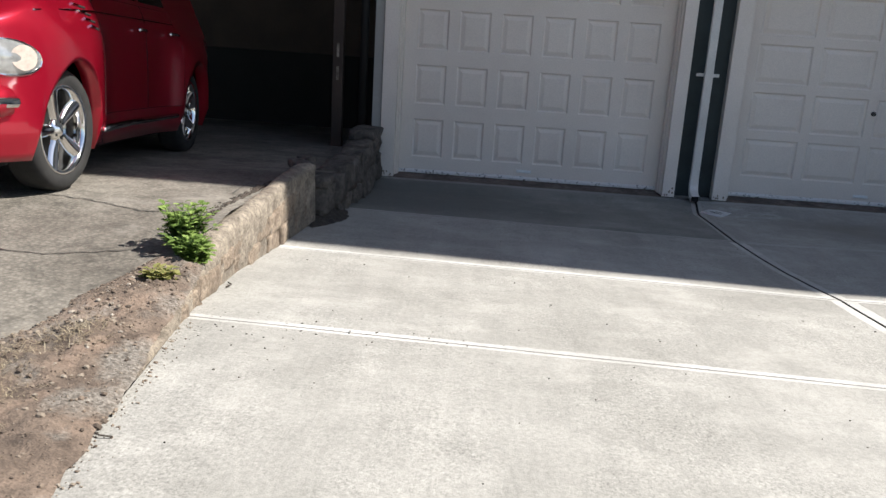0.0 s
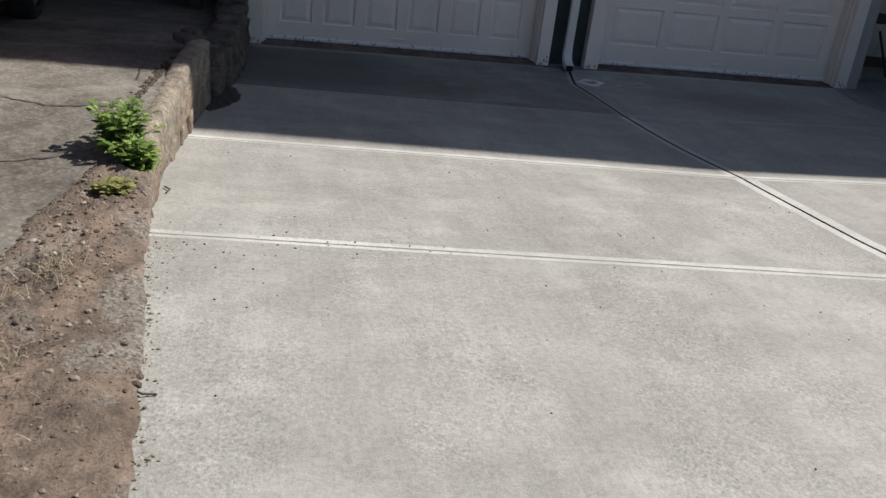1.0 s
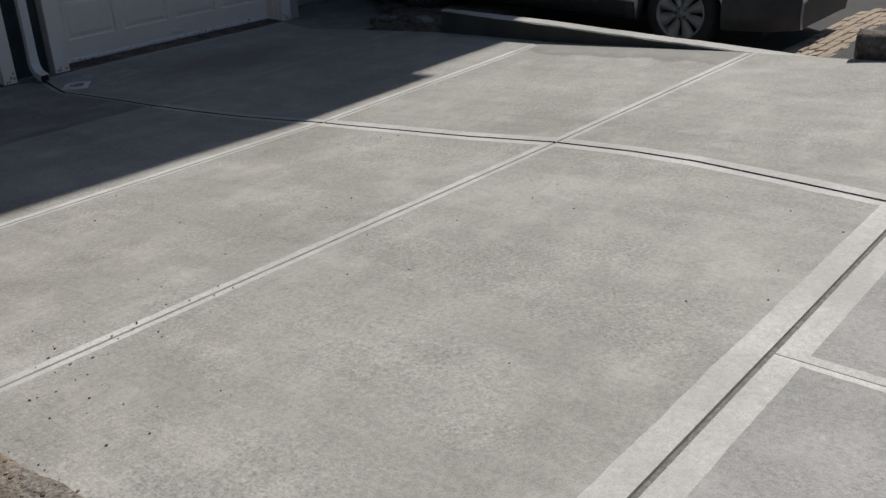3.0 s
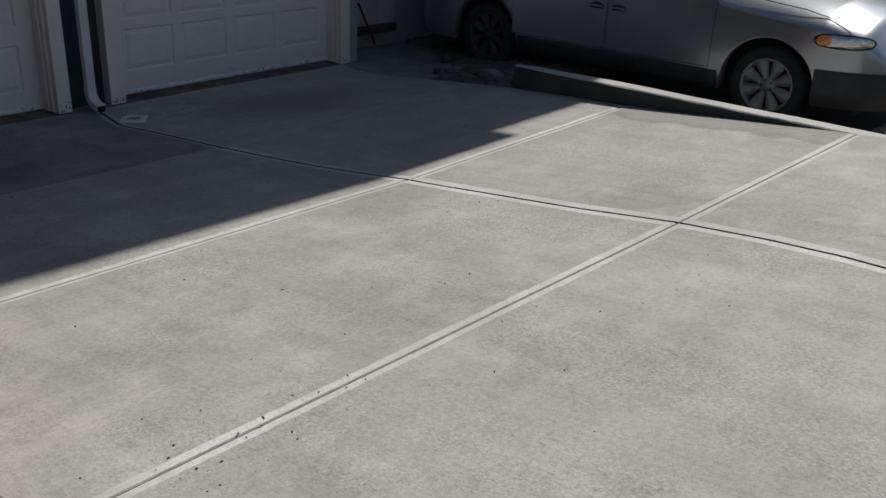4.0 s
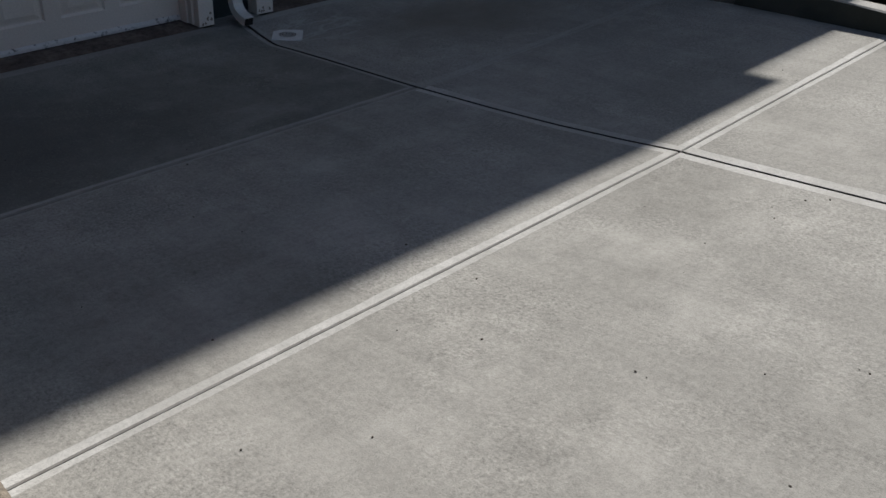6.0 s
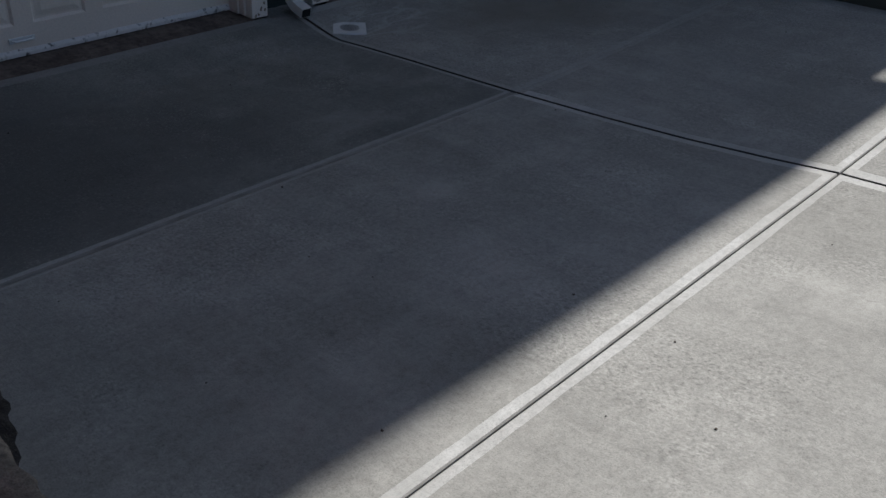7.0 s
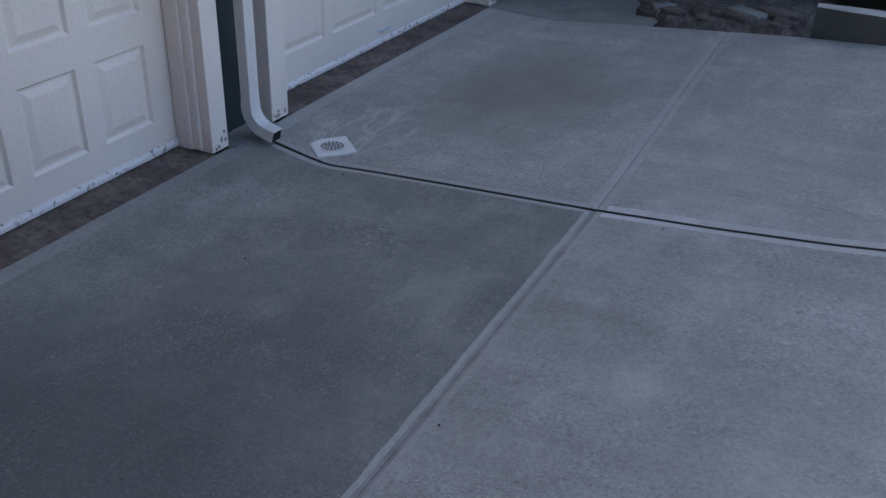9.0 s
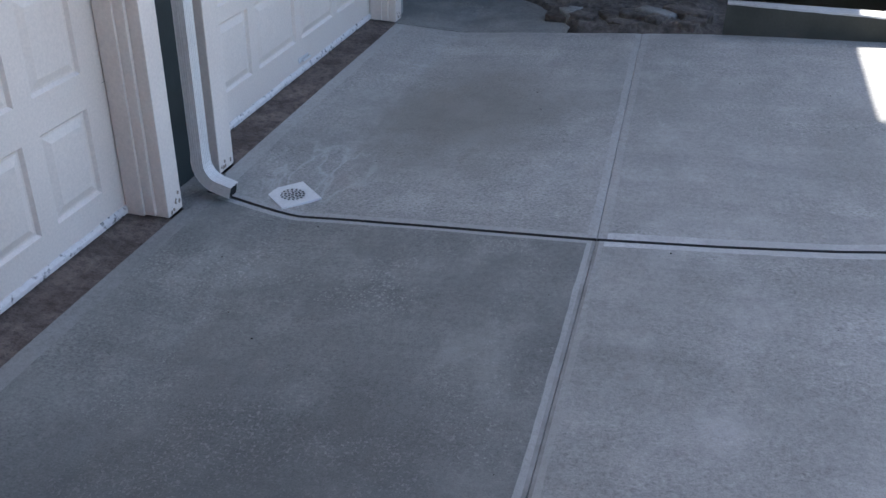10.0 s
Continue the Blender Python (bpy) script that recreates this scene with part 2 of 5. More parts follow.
M_PAVER = surface("old tan brick", (0.25, 0.19, 0.14), (0.44, 0.36, 0.28), 6.0, 0.95, grain=50, relief=0.6, depth=0.006)
M_BLACK = surface("black boards", (0.006, 0.006, 0.006), (0.014, 0.013, 0.012), 3.0, 0.8)
M_ASPH = surface("street asphalt", (0.04, 0.04, 0.04), (0.07, 0.068, 0.065), 1.5, 0.95, grain=90, relief=0.8, depth=0.006)
M_STRAW = surface("dry straw ground", (0.26, 0.21, 0.13), (0.46, 0.39, 0.27), 4.0, 1.0, grain=40, relief=0.9, depth=0.02)
M_EARTH = surface("earth", (0.16, 0.14, 0.11), (0.24, 0.21, 0.17), 0.6, 1.0)


def old_paving():
    m, nt, b = material("old aggregate paving", 0.95)
    big = ramp(nt, tex(nt, "noise", 1.1, 6, coord="World"), [(0.35, (0.145, 0.129, 0.107)), (0.65, (0.262, 0.238, 0.201))])
    pebble = tex(nt, "voronoi", 55, coord="World")
    rnd = nt.nodes.new("ShaderNodeTexVoronoi")
    rnd.inputs["Scale"].default_value = 55
    tc = nt.nodes.new("ShaderNodeNewGeometry")
    nt.links.new(tc.outputs["Position"], rnd.inputs["Vector"])
    col = mix(nt, big, ramp(nt, rnd.outputs["Color"], [(0.2, 0.65), (0.8, 1.2)]), 0.55, "MULTIPLY")
    col = mix(nt, col, ramp(nt, pebble, [(0.25, 1.0), (0.6, 0.55)]), 0.6, "MULTIPLY")
    pale = ramp(nt, tex(nt, "noise", 2.4, 6, coord="World"), [(0.55, 0.0), (0.72, 0.75)])
    col = mix(nt, col, (0.30, 0.275, 0.24), mix(nt, pale, ramp(nt, tex(nt, "noise", 45, 4, coord="World"), [(0.35, 0.25), (0.6, 1.0)]), 1.0, "MULTIPLY"))
    blot = ramp(nt, tex(nt, "noise", 6.5, 7, coord="World", rough=0.72), [(0.36, 0.55), (0.52, 1.0)])
    col = mix(nt, col, blot, 0.85, "MULTIPLY")
    nt.links.new(col, b.inputs["Base Color"])
    bump(nt, b, mix(nt, pebble, tex(nt, "noise", 60, 4, coord="World"), 0.6), 0.6, 0.006)
    return m


M_OLD = old_paving()


def dry_dirt():
    """Brown soil: smooth reddish clay in places, grey gravelly soil in others, fine stones all over."""
    m, nt, b = material("dry dirt", 1.0)
    soil = ramp(nt, tex(nt, "noise", 10, 6, coord="World", rough=0.65), [(0.32, (0.075, 0.055, 0.042)), (0.68, (0.20, 0.15, 0.115))])
    clay = ramp(nt, tex(nt, "noise", 30, 4, coord="World"), [(0.3, (0.175, 0.124, 0.092)), (0.7, (0.26, 0.192, 0.147))])
    where = ramp(nt, tex(nt, "noise", 3.4, 4, coord="World"), [(0.53, 0.0), (0.60, 0.8)])
    col = mix(nt, soil, clay, where)
    gravel = ramp(nt, tex(nt, "noise", 70, 4, coord="World"), [(0.35, (0.08, 0.072, 0.062)), (0.65, (0.30, 0.275, 0.24))])
    place = ramp(nt, tex(nt, "noise", 4.2, 5, coord="World", stretch=(1.2, 0.8, 1)), [(0.36, 0.75), (0.50, 0.0)])
    col = mix(nt, col, gravel, place)
    grain = tex(nt, "noise", 95, 4, coord="World")
    col = mix(nt, col, ramp(nt, grain, [(0.32, 0.62), (0.55, 1.0), (0.75, 1.25)]), 0.8, "MULTIPLY")
    nt.links.new(col, b.inputs["Base Color"])
    bump(nt, b, mix(nt, grain, tex(nt, "noise", 32, 5, coord="World"), 0.5), 1.0, 0.012)
    return m


M_DIRT = dry_dirt()


# ---------------------------------------------------------------- building blocks
def part(name, bm, mats, parent=None, label="", smooth=False):
    """Links a bmesh as one mesh object, under parent where one is given."""
    me = bpy.data.meshes.new(name)
    bmesh.ops.recalc_face_normals(bm, faces=bm.faces)
    bm.to_mesh(me)
    bm.free()
    for m in mats if isinstance(mats, (list, tuple)) else [mats]:
        me.materials.append(m)
    if smooth:
        for p in me.polygons:
            p.use_smooth = True
    ob = new(name, me)
    ob.parent = parent
    if label:
        ob["label"] = label
    return ob


def thing(name, m, label, category, group="", kind=""):
    ob = new(name)
    ob.empty_display_size = 0.1
    ob.matrix_world = m
    return tagged(ob, label, category, group, kind)


def box(x0, x1, y0, y1, z0, z1, bevel=0.0, bm=None, mat=0):
    bm = bm or bmesh.new()
    vs = [bm.verts.new((x, y, z)) for x in (x0, x1) for y in (y0, y1) for z in (z0, z1)]
    fs = [bm.faces.new([vs[i] for i in q]) for q in ((0, 1, 3, 2), (4, 6, 7, 5), (0, 4, 5, 1), (2, 3, 7, 6), (0, 2, 6, 4), (1, 5, 7, 3))]
    for f in fs:
        f.material_index = mat
    if bevel:
        es = list({e for f in fs for e in f.edges})
        bmesh.ops.bevel(bm, geom=es, offset=bevel, segments=2, affect="EDGES", profile=0.6)
    return bm


def grid(fn, us, vs, bm=None, mat=None, flip=False):
    """A sheet of quads through fn(u, v)."""
    bm = bm or bmesh.new()
    rows = [[bm.verts.new(fn(u, v)) for v in vs] for u in us]
    for i in range(len(us) - 1):
        for j in range(len(vs) - 1):
            f = bm.faces.new((rows[i][j], rows[i + 1][j], rows[i + 1][j + 1], rows[i][j + 1]))
            if mat:
                f.material_index = mat(i, j) if callable(mat) else mat
    return bm


def lathe(profile, n=40, bm=None, mat=0, axis="x"):
    """Turns (r, a) pairs round an axis, a along it."""
    bm = bm or bmesh.new()
    rings = []
    for k in range(n):
        c, s = math.cos(2 * math.pi * k / n), math.sin(2 * math.pi * k / n)
        rings.append([bm.verts.new((a, r * c, r * s) if axis == "x" else (r * c, r * s, a)) for r, a in profile])
    for k in range(n):
        p, q = rings[k], rings[(k + 1) % n]
        for j in range(len(profile) - 1):
            bm.faces.new((p[j], q[j], q[j + 1], p[j + 1])).material_index = mat
    return bm


def tube(points, r, n=8, bm=None, mat=0):
    """A round bar along points."""
    bm = bm or bmesh.new()
    pts = [Vector(p) for p in points]
    rings = []
    for i, p in enumerate(pts):
        d = (pts[min(i + 1, len(pts) - 1)] - pts[max(i - 1, 0)]).normalized()
        a = d.orthogonal().normalized()
        b = d.cross(a)
        rr = r[i] if isinstance(r, (list, tuple)) else r
        rings.append([bm.verts.new(p + rr * (math.cos(2 * math.pi * k / n) * a + math.sin(2 * math.pi * k / n) * b)) for k in range(n)])
    for i in range(len(rings) - 1):
        for k in range(n):
            bm.faces.new((rings[i][k], rings[i][(k + 1) % n], rings[i + 1][(k + 1) % n], rings[i + 1][k])).material_index = mat
    for ring in (rings[0][::-1], rings[-1]):
        bm.faces.new(ring).material_index = mat
    return bm


def fuzz(x, y, z=0.0):
    return noise.noise(Vector((x, y, z)))


def span(a, b, step):
    n = max(1, round((b - a) / step))
    return [a + (b - a) * i / n for i in range(n + 1)]


# ---------------------------------------------------------------- lie of the land
def slab_z(x, y):
    base = float(np.interp(y, (0, 2.1, 3.98, 5.73, 7.34, 8.7, 9.2), (0.20, 0.125, -0.02, -0.215, -0.335, -0.45, -0.43)))
    tilt = -0.02 * (min(x, 2.4) - 1) + float(np.interp(y, (4, 5.73, 7), (-0.008, 0.0127, 0.024))) * max(0.0, x - 2.4)
    dip = -0.02 * math.exp(-((x - 2.3) ** 2 + (y - 8.8) ** 2) / 0.12)
    return base + tilt * max(0.0, min(1.0, (9.0 - y) / 2.5)) + dip


def left_z(x, y):
    base = float(np.interp(y, (-2, 2.0, 3.0, 4.2, 5.1, 5.9, 7.9, 9.2, 12), (0.2, 0.155, 0.125, 0.145, 0.19, 0.14, -0.07, -0.19, -0.4)))
    return base


def groove_x(y):
    return float(np.interp(y, (0, 2.1, 2.8, 3.15, 3.5, 3.96, 4.5, 5.2, 5.755, 6.05, 6.4, 6.85, 7.355, 7.9, 8.3, 8.75, 9.05, 9.2), (2.10, 2.27, 2.40, 2.465, 2.485, 2.456, 2.40, 2.38, 2.376, 2.305, 2.243, 2.19, 2.147, 2.137, 2.133, 2.15, 2.19, 2.20)))


def wall_x(y):
    return float(np.interp(y, (1.9, 2.46, 3.06, 3.74, 4.17, 4.93, 5.89, 6.4, 6.9, 9.2), (-0.755, -0.805, -0.872, -0.955, -1.0, -1.035, -1.01, -0.985, -0.87, -0.87)))


# ---------------------------------------------------------------- ground
def ground():
    def f(u, v):
        return (u, v, -0.75)
    ob = part("ground", grid(f, [-400, -40, 0, 40, 400], [-400, -40, 0, 40, 400]), M_EARTH)
    tagged(ob, "bare brown earth reaching away beyond the lots", "ground", kind="structure")
    bm = grid(lambda u, v: (u, v, 0.02 + 0.0 * u), span(-60, 60, 4), span(-9, -0.9, 0.9))
    tagged(part("road", bm, M_ASPH), "dark grey asphalt street beyond the sidewalk", "road", kind="structure")


ground()


def skew(x, y):
    """The cross joints run a little askew on both sides of the long groove."""
    a = -0.008 * (x - 2.456) if x < 2.456 else -0.017 * (x - 2.456)
    b = 0.011 * min(0.0, x - 2.376)
    c = 0.008 * (x - 2.147) if x < 2.147 else 0.029 * (x - 2.147)
    return float(np.interp(y, (2.1, 3.96, 5.755, 7.355, 9.2), (0, a, b, c, 0)))


def slab_panel(parent, x0, x1, y0, y1, bands, mats, gaps=(0.004, 0.004, 0.004, 0.004), lips=(0.005, 0.005)):
    """One poured panel: x0 and x1 give its sides at y; bands are the widths of its smooth edges at x0, x1, y0, y1."""
    deep = lambda g: 0.004 if g < 0.0025 else (0.008 if g < 0.005 else 0.03)
    gl, gr, gf, gb = gaps
    bl, br, bf, bb = bands
    wob = lambda a, b: 0.008 * fuzz(a * 2.1, b * 3.1, 7.0) + 0.004 * fuzz(a * 9, b * 14, 2.0)

    ys = [y0 + gf, y0 + gf + lips[0]] + span(y0 + bf, y1 - bb, 0.06) + [y1 - gb - lips[1], y1 - gb]
    width = x1((y0 + y1) / 2) - x0((y0 + y1) / 2)
    us = [gl, gl + 0.005] + span(bl, width - br, 0.06) + [width - gr - 0.005, width - gr]
    bm = bmesh.new()
    rows = []
    for j, y in enumerate(ys):
        row = []
        for i, u in enumerate(us):
            a, b = x0(y), x1(y)
            x = a + (b - a) * u / width
            yy = y
            if i == 2:
                x += wob(y, 1.0)
            if i == len(us) - 3:
                x += wob(y, 5.0)
            if j == 2:
                yy += wob(x, 9.0)
            if j == len(ys) - 3:
                yy += wob(x, 13.0)
            yy += skew(x, y)
            z = slab_z(x, yy) + 0.0025 * fuzz(x * 1.7, yy * 1.7)
            if i in (0, len(us) - 1) or j in (0, len(ys) - 1):
                z -= max(deep(gl) * (i == 0), deep(gr) * (i == len(us) - 1), deep(gf) * (j == 0), deep(gb) * (j == len(ys) - 1))
            elif i in (1, len(us) - 2) or j in (1, len(ys) - 2):
                z -= 0.003
            row.append(bm.verts.new((x, yy, z)))
        rows.append(row)
    n, m = len(ys), len(us)
    for j in range(n - 1):
        for i in range(m - 1):
            f = bm.faces.new((rows[j][i], rows[j][i + 1], rows[j + 1][i + 1], rows[j + 1][i]))
            f.material_index = 1 if i < 2 or i > m - 4 or j < 2 else 0
            if j > n - 4:
                f.material_index = 2
            if (i == 0 and gl > 0.005) or (i == m - 2 and gr > 0.005):
                f.material_index = 3
            if (j == 0 and lips[0] > 0.006) or (j == n - 2 and lips[1] > 0.006):
                f.material_index = 4
            if (j == 0 and gf > 0.0025) or (j == n - 2 and gb > 0.0025):
                f.material_index = 4
    # a skirt gives the slab its thickness
    rim = rows[0] + [r[-1] for r in rows[1:]] + rows[-1][-2::-1] + [r[0] for r in rows[-2:0:-1]]
    low = [bm.verts.new((v.co.x, v.co.y, v.co.z - 0.09)) for v in rim]
    for k in range(len(rim)):
        q = (k + 1) % len(rim)
        bm.faces.new((rim[k], low[k], low[q], rim[q])).material_index = 1
    return part("concrete_panel", bm, (*mats, M_JOINT, M_TOOLED), parent)


def driveway():
    top = thing("driveway", Matrix(), "pale new concrete driveway with grooved control joints", "driveway", kind="structure")
    rows_y = (2.1, 3.96, 5.755, 7.355, 9.20)
    curb_side = lambda y: 5.03
    for k in range(4):
        y0, y1 = rows_y[k], rows_y[k + 1]
        bf = 0.105 if k == 0 else 0.042
        bb = 0.09 if k == 3 else 0.042
        bc = 0.078 if k < 2 else (0.062 if k == 2 else 0.045)
        gf, gb = ((0.006, 0.0026), (0.0026, 0.0026), (0.0026, 0.0012), (0.0012, 0.003))[k]
        # joints at the garage end take the bands with shade in their colour
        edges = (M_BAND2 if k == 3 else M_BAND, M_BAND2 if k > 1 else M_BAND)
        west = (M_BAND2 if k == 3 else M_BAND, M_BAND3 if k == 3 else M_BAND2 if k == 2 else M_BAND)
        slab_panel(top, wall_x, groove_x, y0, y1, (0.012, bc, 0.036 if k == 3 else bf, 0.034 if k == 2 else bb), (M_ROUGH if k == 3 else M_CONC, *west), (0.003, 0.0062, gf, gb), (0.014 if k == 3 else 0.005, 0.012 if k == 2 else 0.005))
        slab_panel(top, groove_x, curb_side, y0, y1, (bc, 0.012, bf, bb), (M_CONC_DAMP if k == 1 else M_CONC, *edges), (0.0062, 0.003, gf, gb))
    bm = grid(lambda x, y: (x, y, slab_z(x, y) - 0.045), span(-1.2, 5.1, 0.15), span(2.0, 9.3, 0.15))
    part("joint_filler", bm, M_JOINT, top, "dark gritty filler in the joints")
    walk_top = thing("sidewalk", Matrix(), "grey concrete sidewalk with wide smooth panel borders", "sidewalk", kind="structure")
    xs = (-5.2, -3.2, -1.2, 0.79, 2.79, 4.79, 6.79, 8.79)
    for a, b in zip(xs, xs[1:]):
        slab_panel(walk_top, lambda y, a=a: a, lambda y, b=b: b, 0.0, 2.1, (0.04, 0.04, 0.1, 0.1), (M_WALK, M_BAND, M_BAND), (0.0024, 0.0024, 0.004, 0.006))
    bm = grid(lambda x, y: (x, y, slab_z(x, y) - 0.04), span(-5.3, 8.8, 0.3), span(-0.05, 2.14, 0.2))
    part("joint_filler", bm, M_JOINT, walk_top)
    # gritty filler, a little below the slabs, between sidewalk and driveway
    strip = lambda x, v: (x, 2.1 + v, slab_z(x, 2.1) - 0.013 + 0.003 * fuzz(x * 40, v * 90) - 0.004 * (abs(v) > 0.008))
    part("expansion_joint", grid(strip, span(-1.1, 5.0, 0.02), [-0.014, -0.007, 0.0, 0.007, 0.014]), M_GRIT, walk_top, "grey gritty expansion joint")
    bm = box(-30, 30, -0.9, -0.0, -0.3, 0.19, 0.02)
    tagged(part("kerb", bm, M_CURB), "grey concrete street kerb", "kerb", kind="structure")


driveway()


def left_paving():
    edge = lambda y: wall_x(y) - float(np.interp(y, (3.2, 3.9, 4.5), (0.0, 0.03, 0.075)))

    def f(u, y):
        x = edge(y) + (u * (-9.0 - edge(y)))
        return (x, y, left_z(x, y) + 0.012 * fuzz(x * 1.3, y * 1.3, 3) + 0.006 * fuzz(x * 7, y * 7, 5))
    us = [0, .006, .012, .018, .025, .035, .05] + span(.065, .3, .012) + span(.33, 1, .06)
    ob = part("old_driveway", grid(f, us, span(1.6, 12, 0.06)), M_OLD, smooth=True)
    tagged(ob, "old grey cracked driveway of worn aggregate paving", "driveway", kind="structure")


left_paving()


# ---------------------------------------------------------------- garage front
def panel_door(name, x0, x1, z0, z1, rects, label, hinge_z):
    """A sectional door: a sheet with each panel pressed in and its field raised again."""
    top = thing(name, pose(x0, 9.39, z0), label, "garage door", kind="structure")
    w, h = x1 - x0, z1 - z0
    xs, zs = {0.0, w}, {0.0, h}
    for a, b, c, d in rects:
        xs |= {a - x0, b - x0}
        zs |= {c - z0, d - z0}
    for s in hinge_z:
        zs |= {s - z0 - 0.0005, s - z0 + 0.0005}
    xs, zs = sorted(xs), sorted(zs)
    xs = [v for i, v in enumerate(xs) if i == 0 or v - xs[i - 1] > 1e-4]
    zs = [v for i, v in enumerate(zs) if i == 0 or v - zs[i - 1] > 1e-4]
    bm = bmesh.new()
    vs = {}

    def vert(x, y, z):
        k = (round(x, 4), round(y, 4), round(z, 4))
        if k not in vs:
            vs[k] = bm.verts.new((x, y, z))
        return vs[k]

    inside = lambda x, z: any(a - x0 < x < b - x0 and c - z0 < z < d - z0 for a, b, c, d in rects)
    slot = lambda z: any(abs(z + z0 - s) < 0.0006 for s in hinge_z)
    for i in range(len(xs) - 1):
        for j in range(len(zs) - 1):
            if inside((xs[i] + xs[i + 1]) / 2, (zs[j] + zs[j + 1]) / 2):
                continue
            y = 0.002 if slot((zs[j] + zs[j + 1]) / 2) else 0.0
            bm.faces.new([vert(x, y, z) for x, z in ((xs[i], zs[j]), (xs[i + 1], zs[j]), (xs[i + 1], zs[j + 1]), (xs[i], zs[j + 1]))])
    for a, b, c, d in rects:
        a, b, c, d = a - x0, b - x0, c - z0, d - z0
        loops = []
        for inset, y in ((0, 0.0), (0.012, 0.014), (0.022, 0.014), (0.055, 0.003)):
            loops.append([vert(x, y, z) for x, z in ((a + inset, c + inset), (b - inset, c + inset), (b - inset, d - inset), (a + inset, d - inset))])
        for p, q in zip(loops, loops[1:]):
            for k in range(4):
                bm.faces.new((p[k], p[(k + 1) % 4], q[(k + 1) % 4], q[k]))
        bm.faces.new(loops[-1])
    part("door_leaf", bm, M_WHITE, top)
    part("door_back", box(0, w, 0.02, 0.05, 0, h), M_WHITE, top)
    # ragged painted seal along the foot
    n = 90
    bm = bmesh.new()
    rows = []
    for i in range(n + 1):
        x = w * i / n
        t = 0.010 + 0.004 * abs(fuzz(x * 9, z0)) * 2
        rows.append([bm.verts.new(p) for p in ((x, -0.012, -0.012), (x, -0.014, t * 0.6), (x, -0.004, t + 0.012), (x, 0.01, t + 0.014), (x, 0.01, -0.012))])
    for p, q in zip(rows, rows[1:]):
        for k in range(4):
            bm.faces.new((p[k], q[k], q[k + 1], p[k + 1]))
    part("bottom_seal", bm, M_SEAL, top, "white flaking bottom seal")
    return top


def lift_handle(parent, x, z, label):
    bm = box(x - 0.07, x + 0.07, -0.006, 0.0, z - 0.014, z + 0.014, 0.002)
    tube([(x - 0.055, -0.004, z), (x - 0.05, -0.024, z), (x + 0.05, -0.024, z), (x + 0.055, -0.004, z)], 0.006, 8, bm)
    part("lift_handle", bm, M_STEEL, parent, label)


def garage():
    pa = [(1.715 - 0.397 * c - 0.295, 1.715 - 0.397 * c, -0.25 + 0.521 * r, 0.125 + 0.521 * r) for c in range(6) for r in range(4)]
    a = panel_door("door_1", -0.70, 1.862, -0.40, 1.72, pa, "white raised-panel garage door with small square panels", [0.19, 0.711, 1.232])
    lift_handle(a, 1.25, 0.075, "small bare metal lift handle")
    pb = [(2.64 + 0.585 * c, 2.64 + 0.585 * c + 0.50, -0.21 + 0.447 * r, 0.155 + 0.447 * r) for c in range(4) for r in range(4)]
    b = panel_door("door_2", 2.51, 5.03, -0.40, 1.72, pb, "white sectional garage door with wide pressed panels", [0.20, 0.647, 1.094])
    lift_handle(b, 1.30, 0.07, "small bare metal lift handle")
    part("lock", lathe([(0.0, -0.03), (0.018, -0.03), (0.022, -0.02), (0.022, 0.0)], 16, axis="z"), M_IRON, b, "dark worn metal lock").matrix_local = pose(1.275, 0.0, 0.87, -90)

    def post(x0, x1, stop_side):
        top = thing("door_post", pose((x0 + x1) / 2, 9.2, -0.43), "white painted timber garage door post, chipped at its foot", "post", "garage door posts", "structure")
        w = (x1 - x0) / 2
        bm = box(-w, w, 0.0, 0.185, 0.0, 2.5, 0.004)
        for v in bm.verts:
            if v.co.z < 0.1:
                v.co.x += 0.004 * fuzz(v.co.x * 60, v.co.y * 60, v.co.z * 60)
        part("board", bm, M_TRIM, top)
        for side in stop_side:
            bm = box(0.0, 0.02, 0.055, 0.185, 0.012, 2.2, 0.004)
            box(0.02, 0.034, 0.10, 0.185, 0.012, 2.2, 0.003, bm)
            for v in bm.verts:
                v.co.x = side * (w + v.co.x)
            part("stop_moulding", bm, M_TRIM, top)
        bm = bmesh.new()
        for k in range(6):
            x, z = random.uniform(-w + 0.015, w - 0.015), abs(random.gauss(0, 0.035)) + 0.012
            ring = []
            for q in range(9):
                r = random.uniform(0.5, 1.0)
                ring.append(bm.verts.new((x + 0.011 * r * math.cos(q * 0.7), -0.0012, z + 0.013 * r * math.sin(q * 0.7))))
            bm.faces.new(ring)
        part("bare_chip", bm, M_TAN, top, "chips of bare brown wood")
    post(-0.86, -0.72, (1,))
    post(1.882, 2.0, (-1,))
    post(2.36, 2.50, (1,))
    post(5.04, 5.165, (-1,))
    tagged(part("wall_middle", box(2.0, 2.36, 9.31, 9.6, -0.47, 2.6), M_GREEN), "dark green painted strip of wall between the garage doors", "wall", kind="structure")
    def foot(u, v):
        return (1.99 + 0.38 * u, 9.172 + 0.15 * v, -0.432 + 0.004 * fuzz(u * 9, v * 9))
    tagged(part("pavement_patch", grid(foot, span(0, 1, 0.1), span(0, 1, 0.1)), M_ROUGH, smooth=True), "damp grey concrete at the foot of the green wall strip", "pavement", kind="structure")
    tagged(part("wall_front", box(-0.95, 5.165, 9.24, 9.7, 1.80, 3.0), M_STUCCO), "pale stucco wall above the garage doors", "wall", kind="structure")
    tagged(part("door_head", box(-0.86, 5.165, 9.19, 9.40, 1.72, 1.86, 0.004), M_TRIM), "white painted board above the garage doors", "trim", kind="structure")
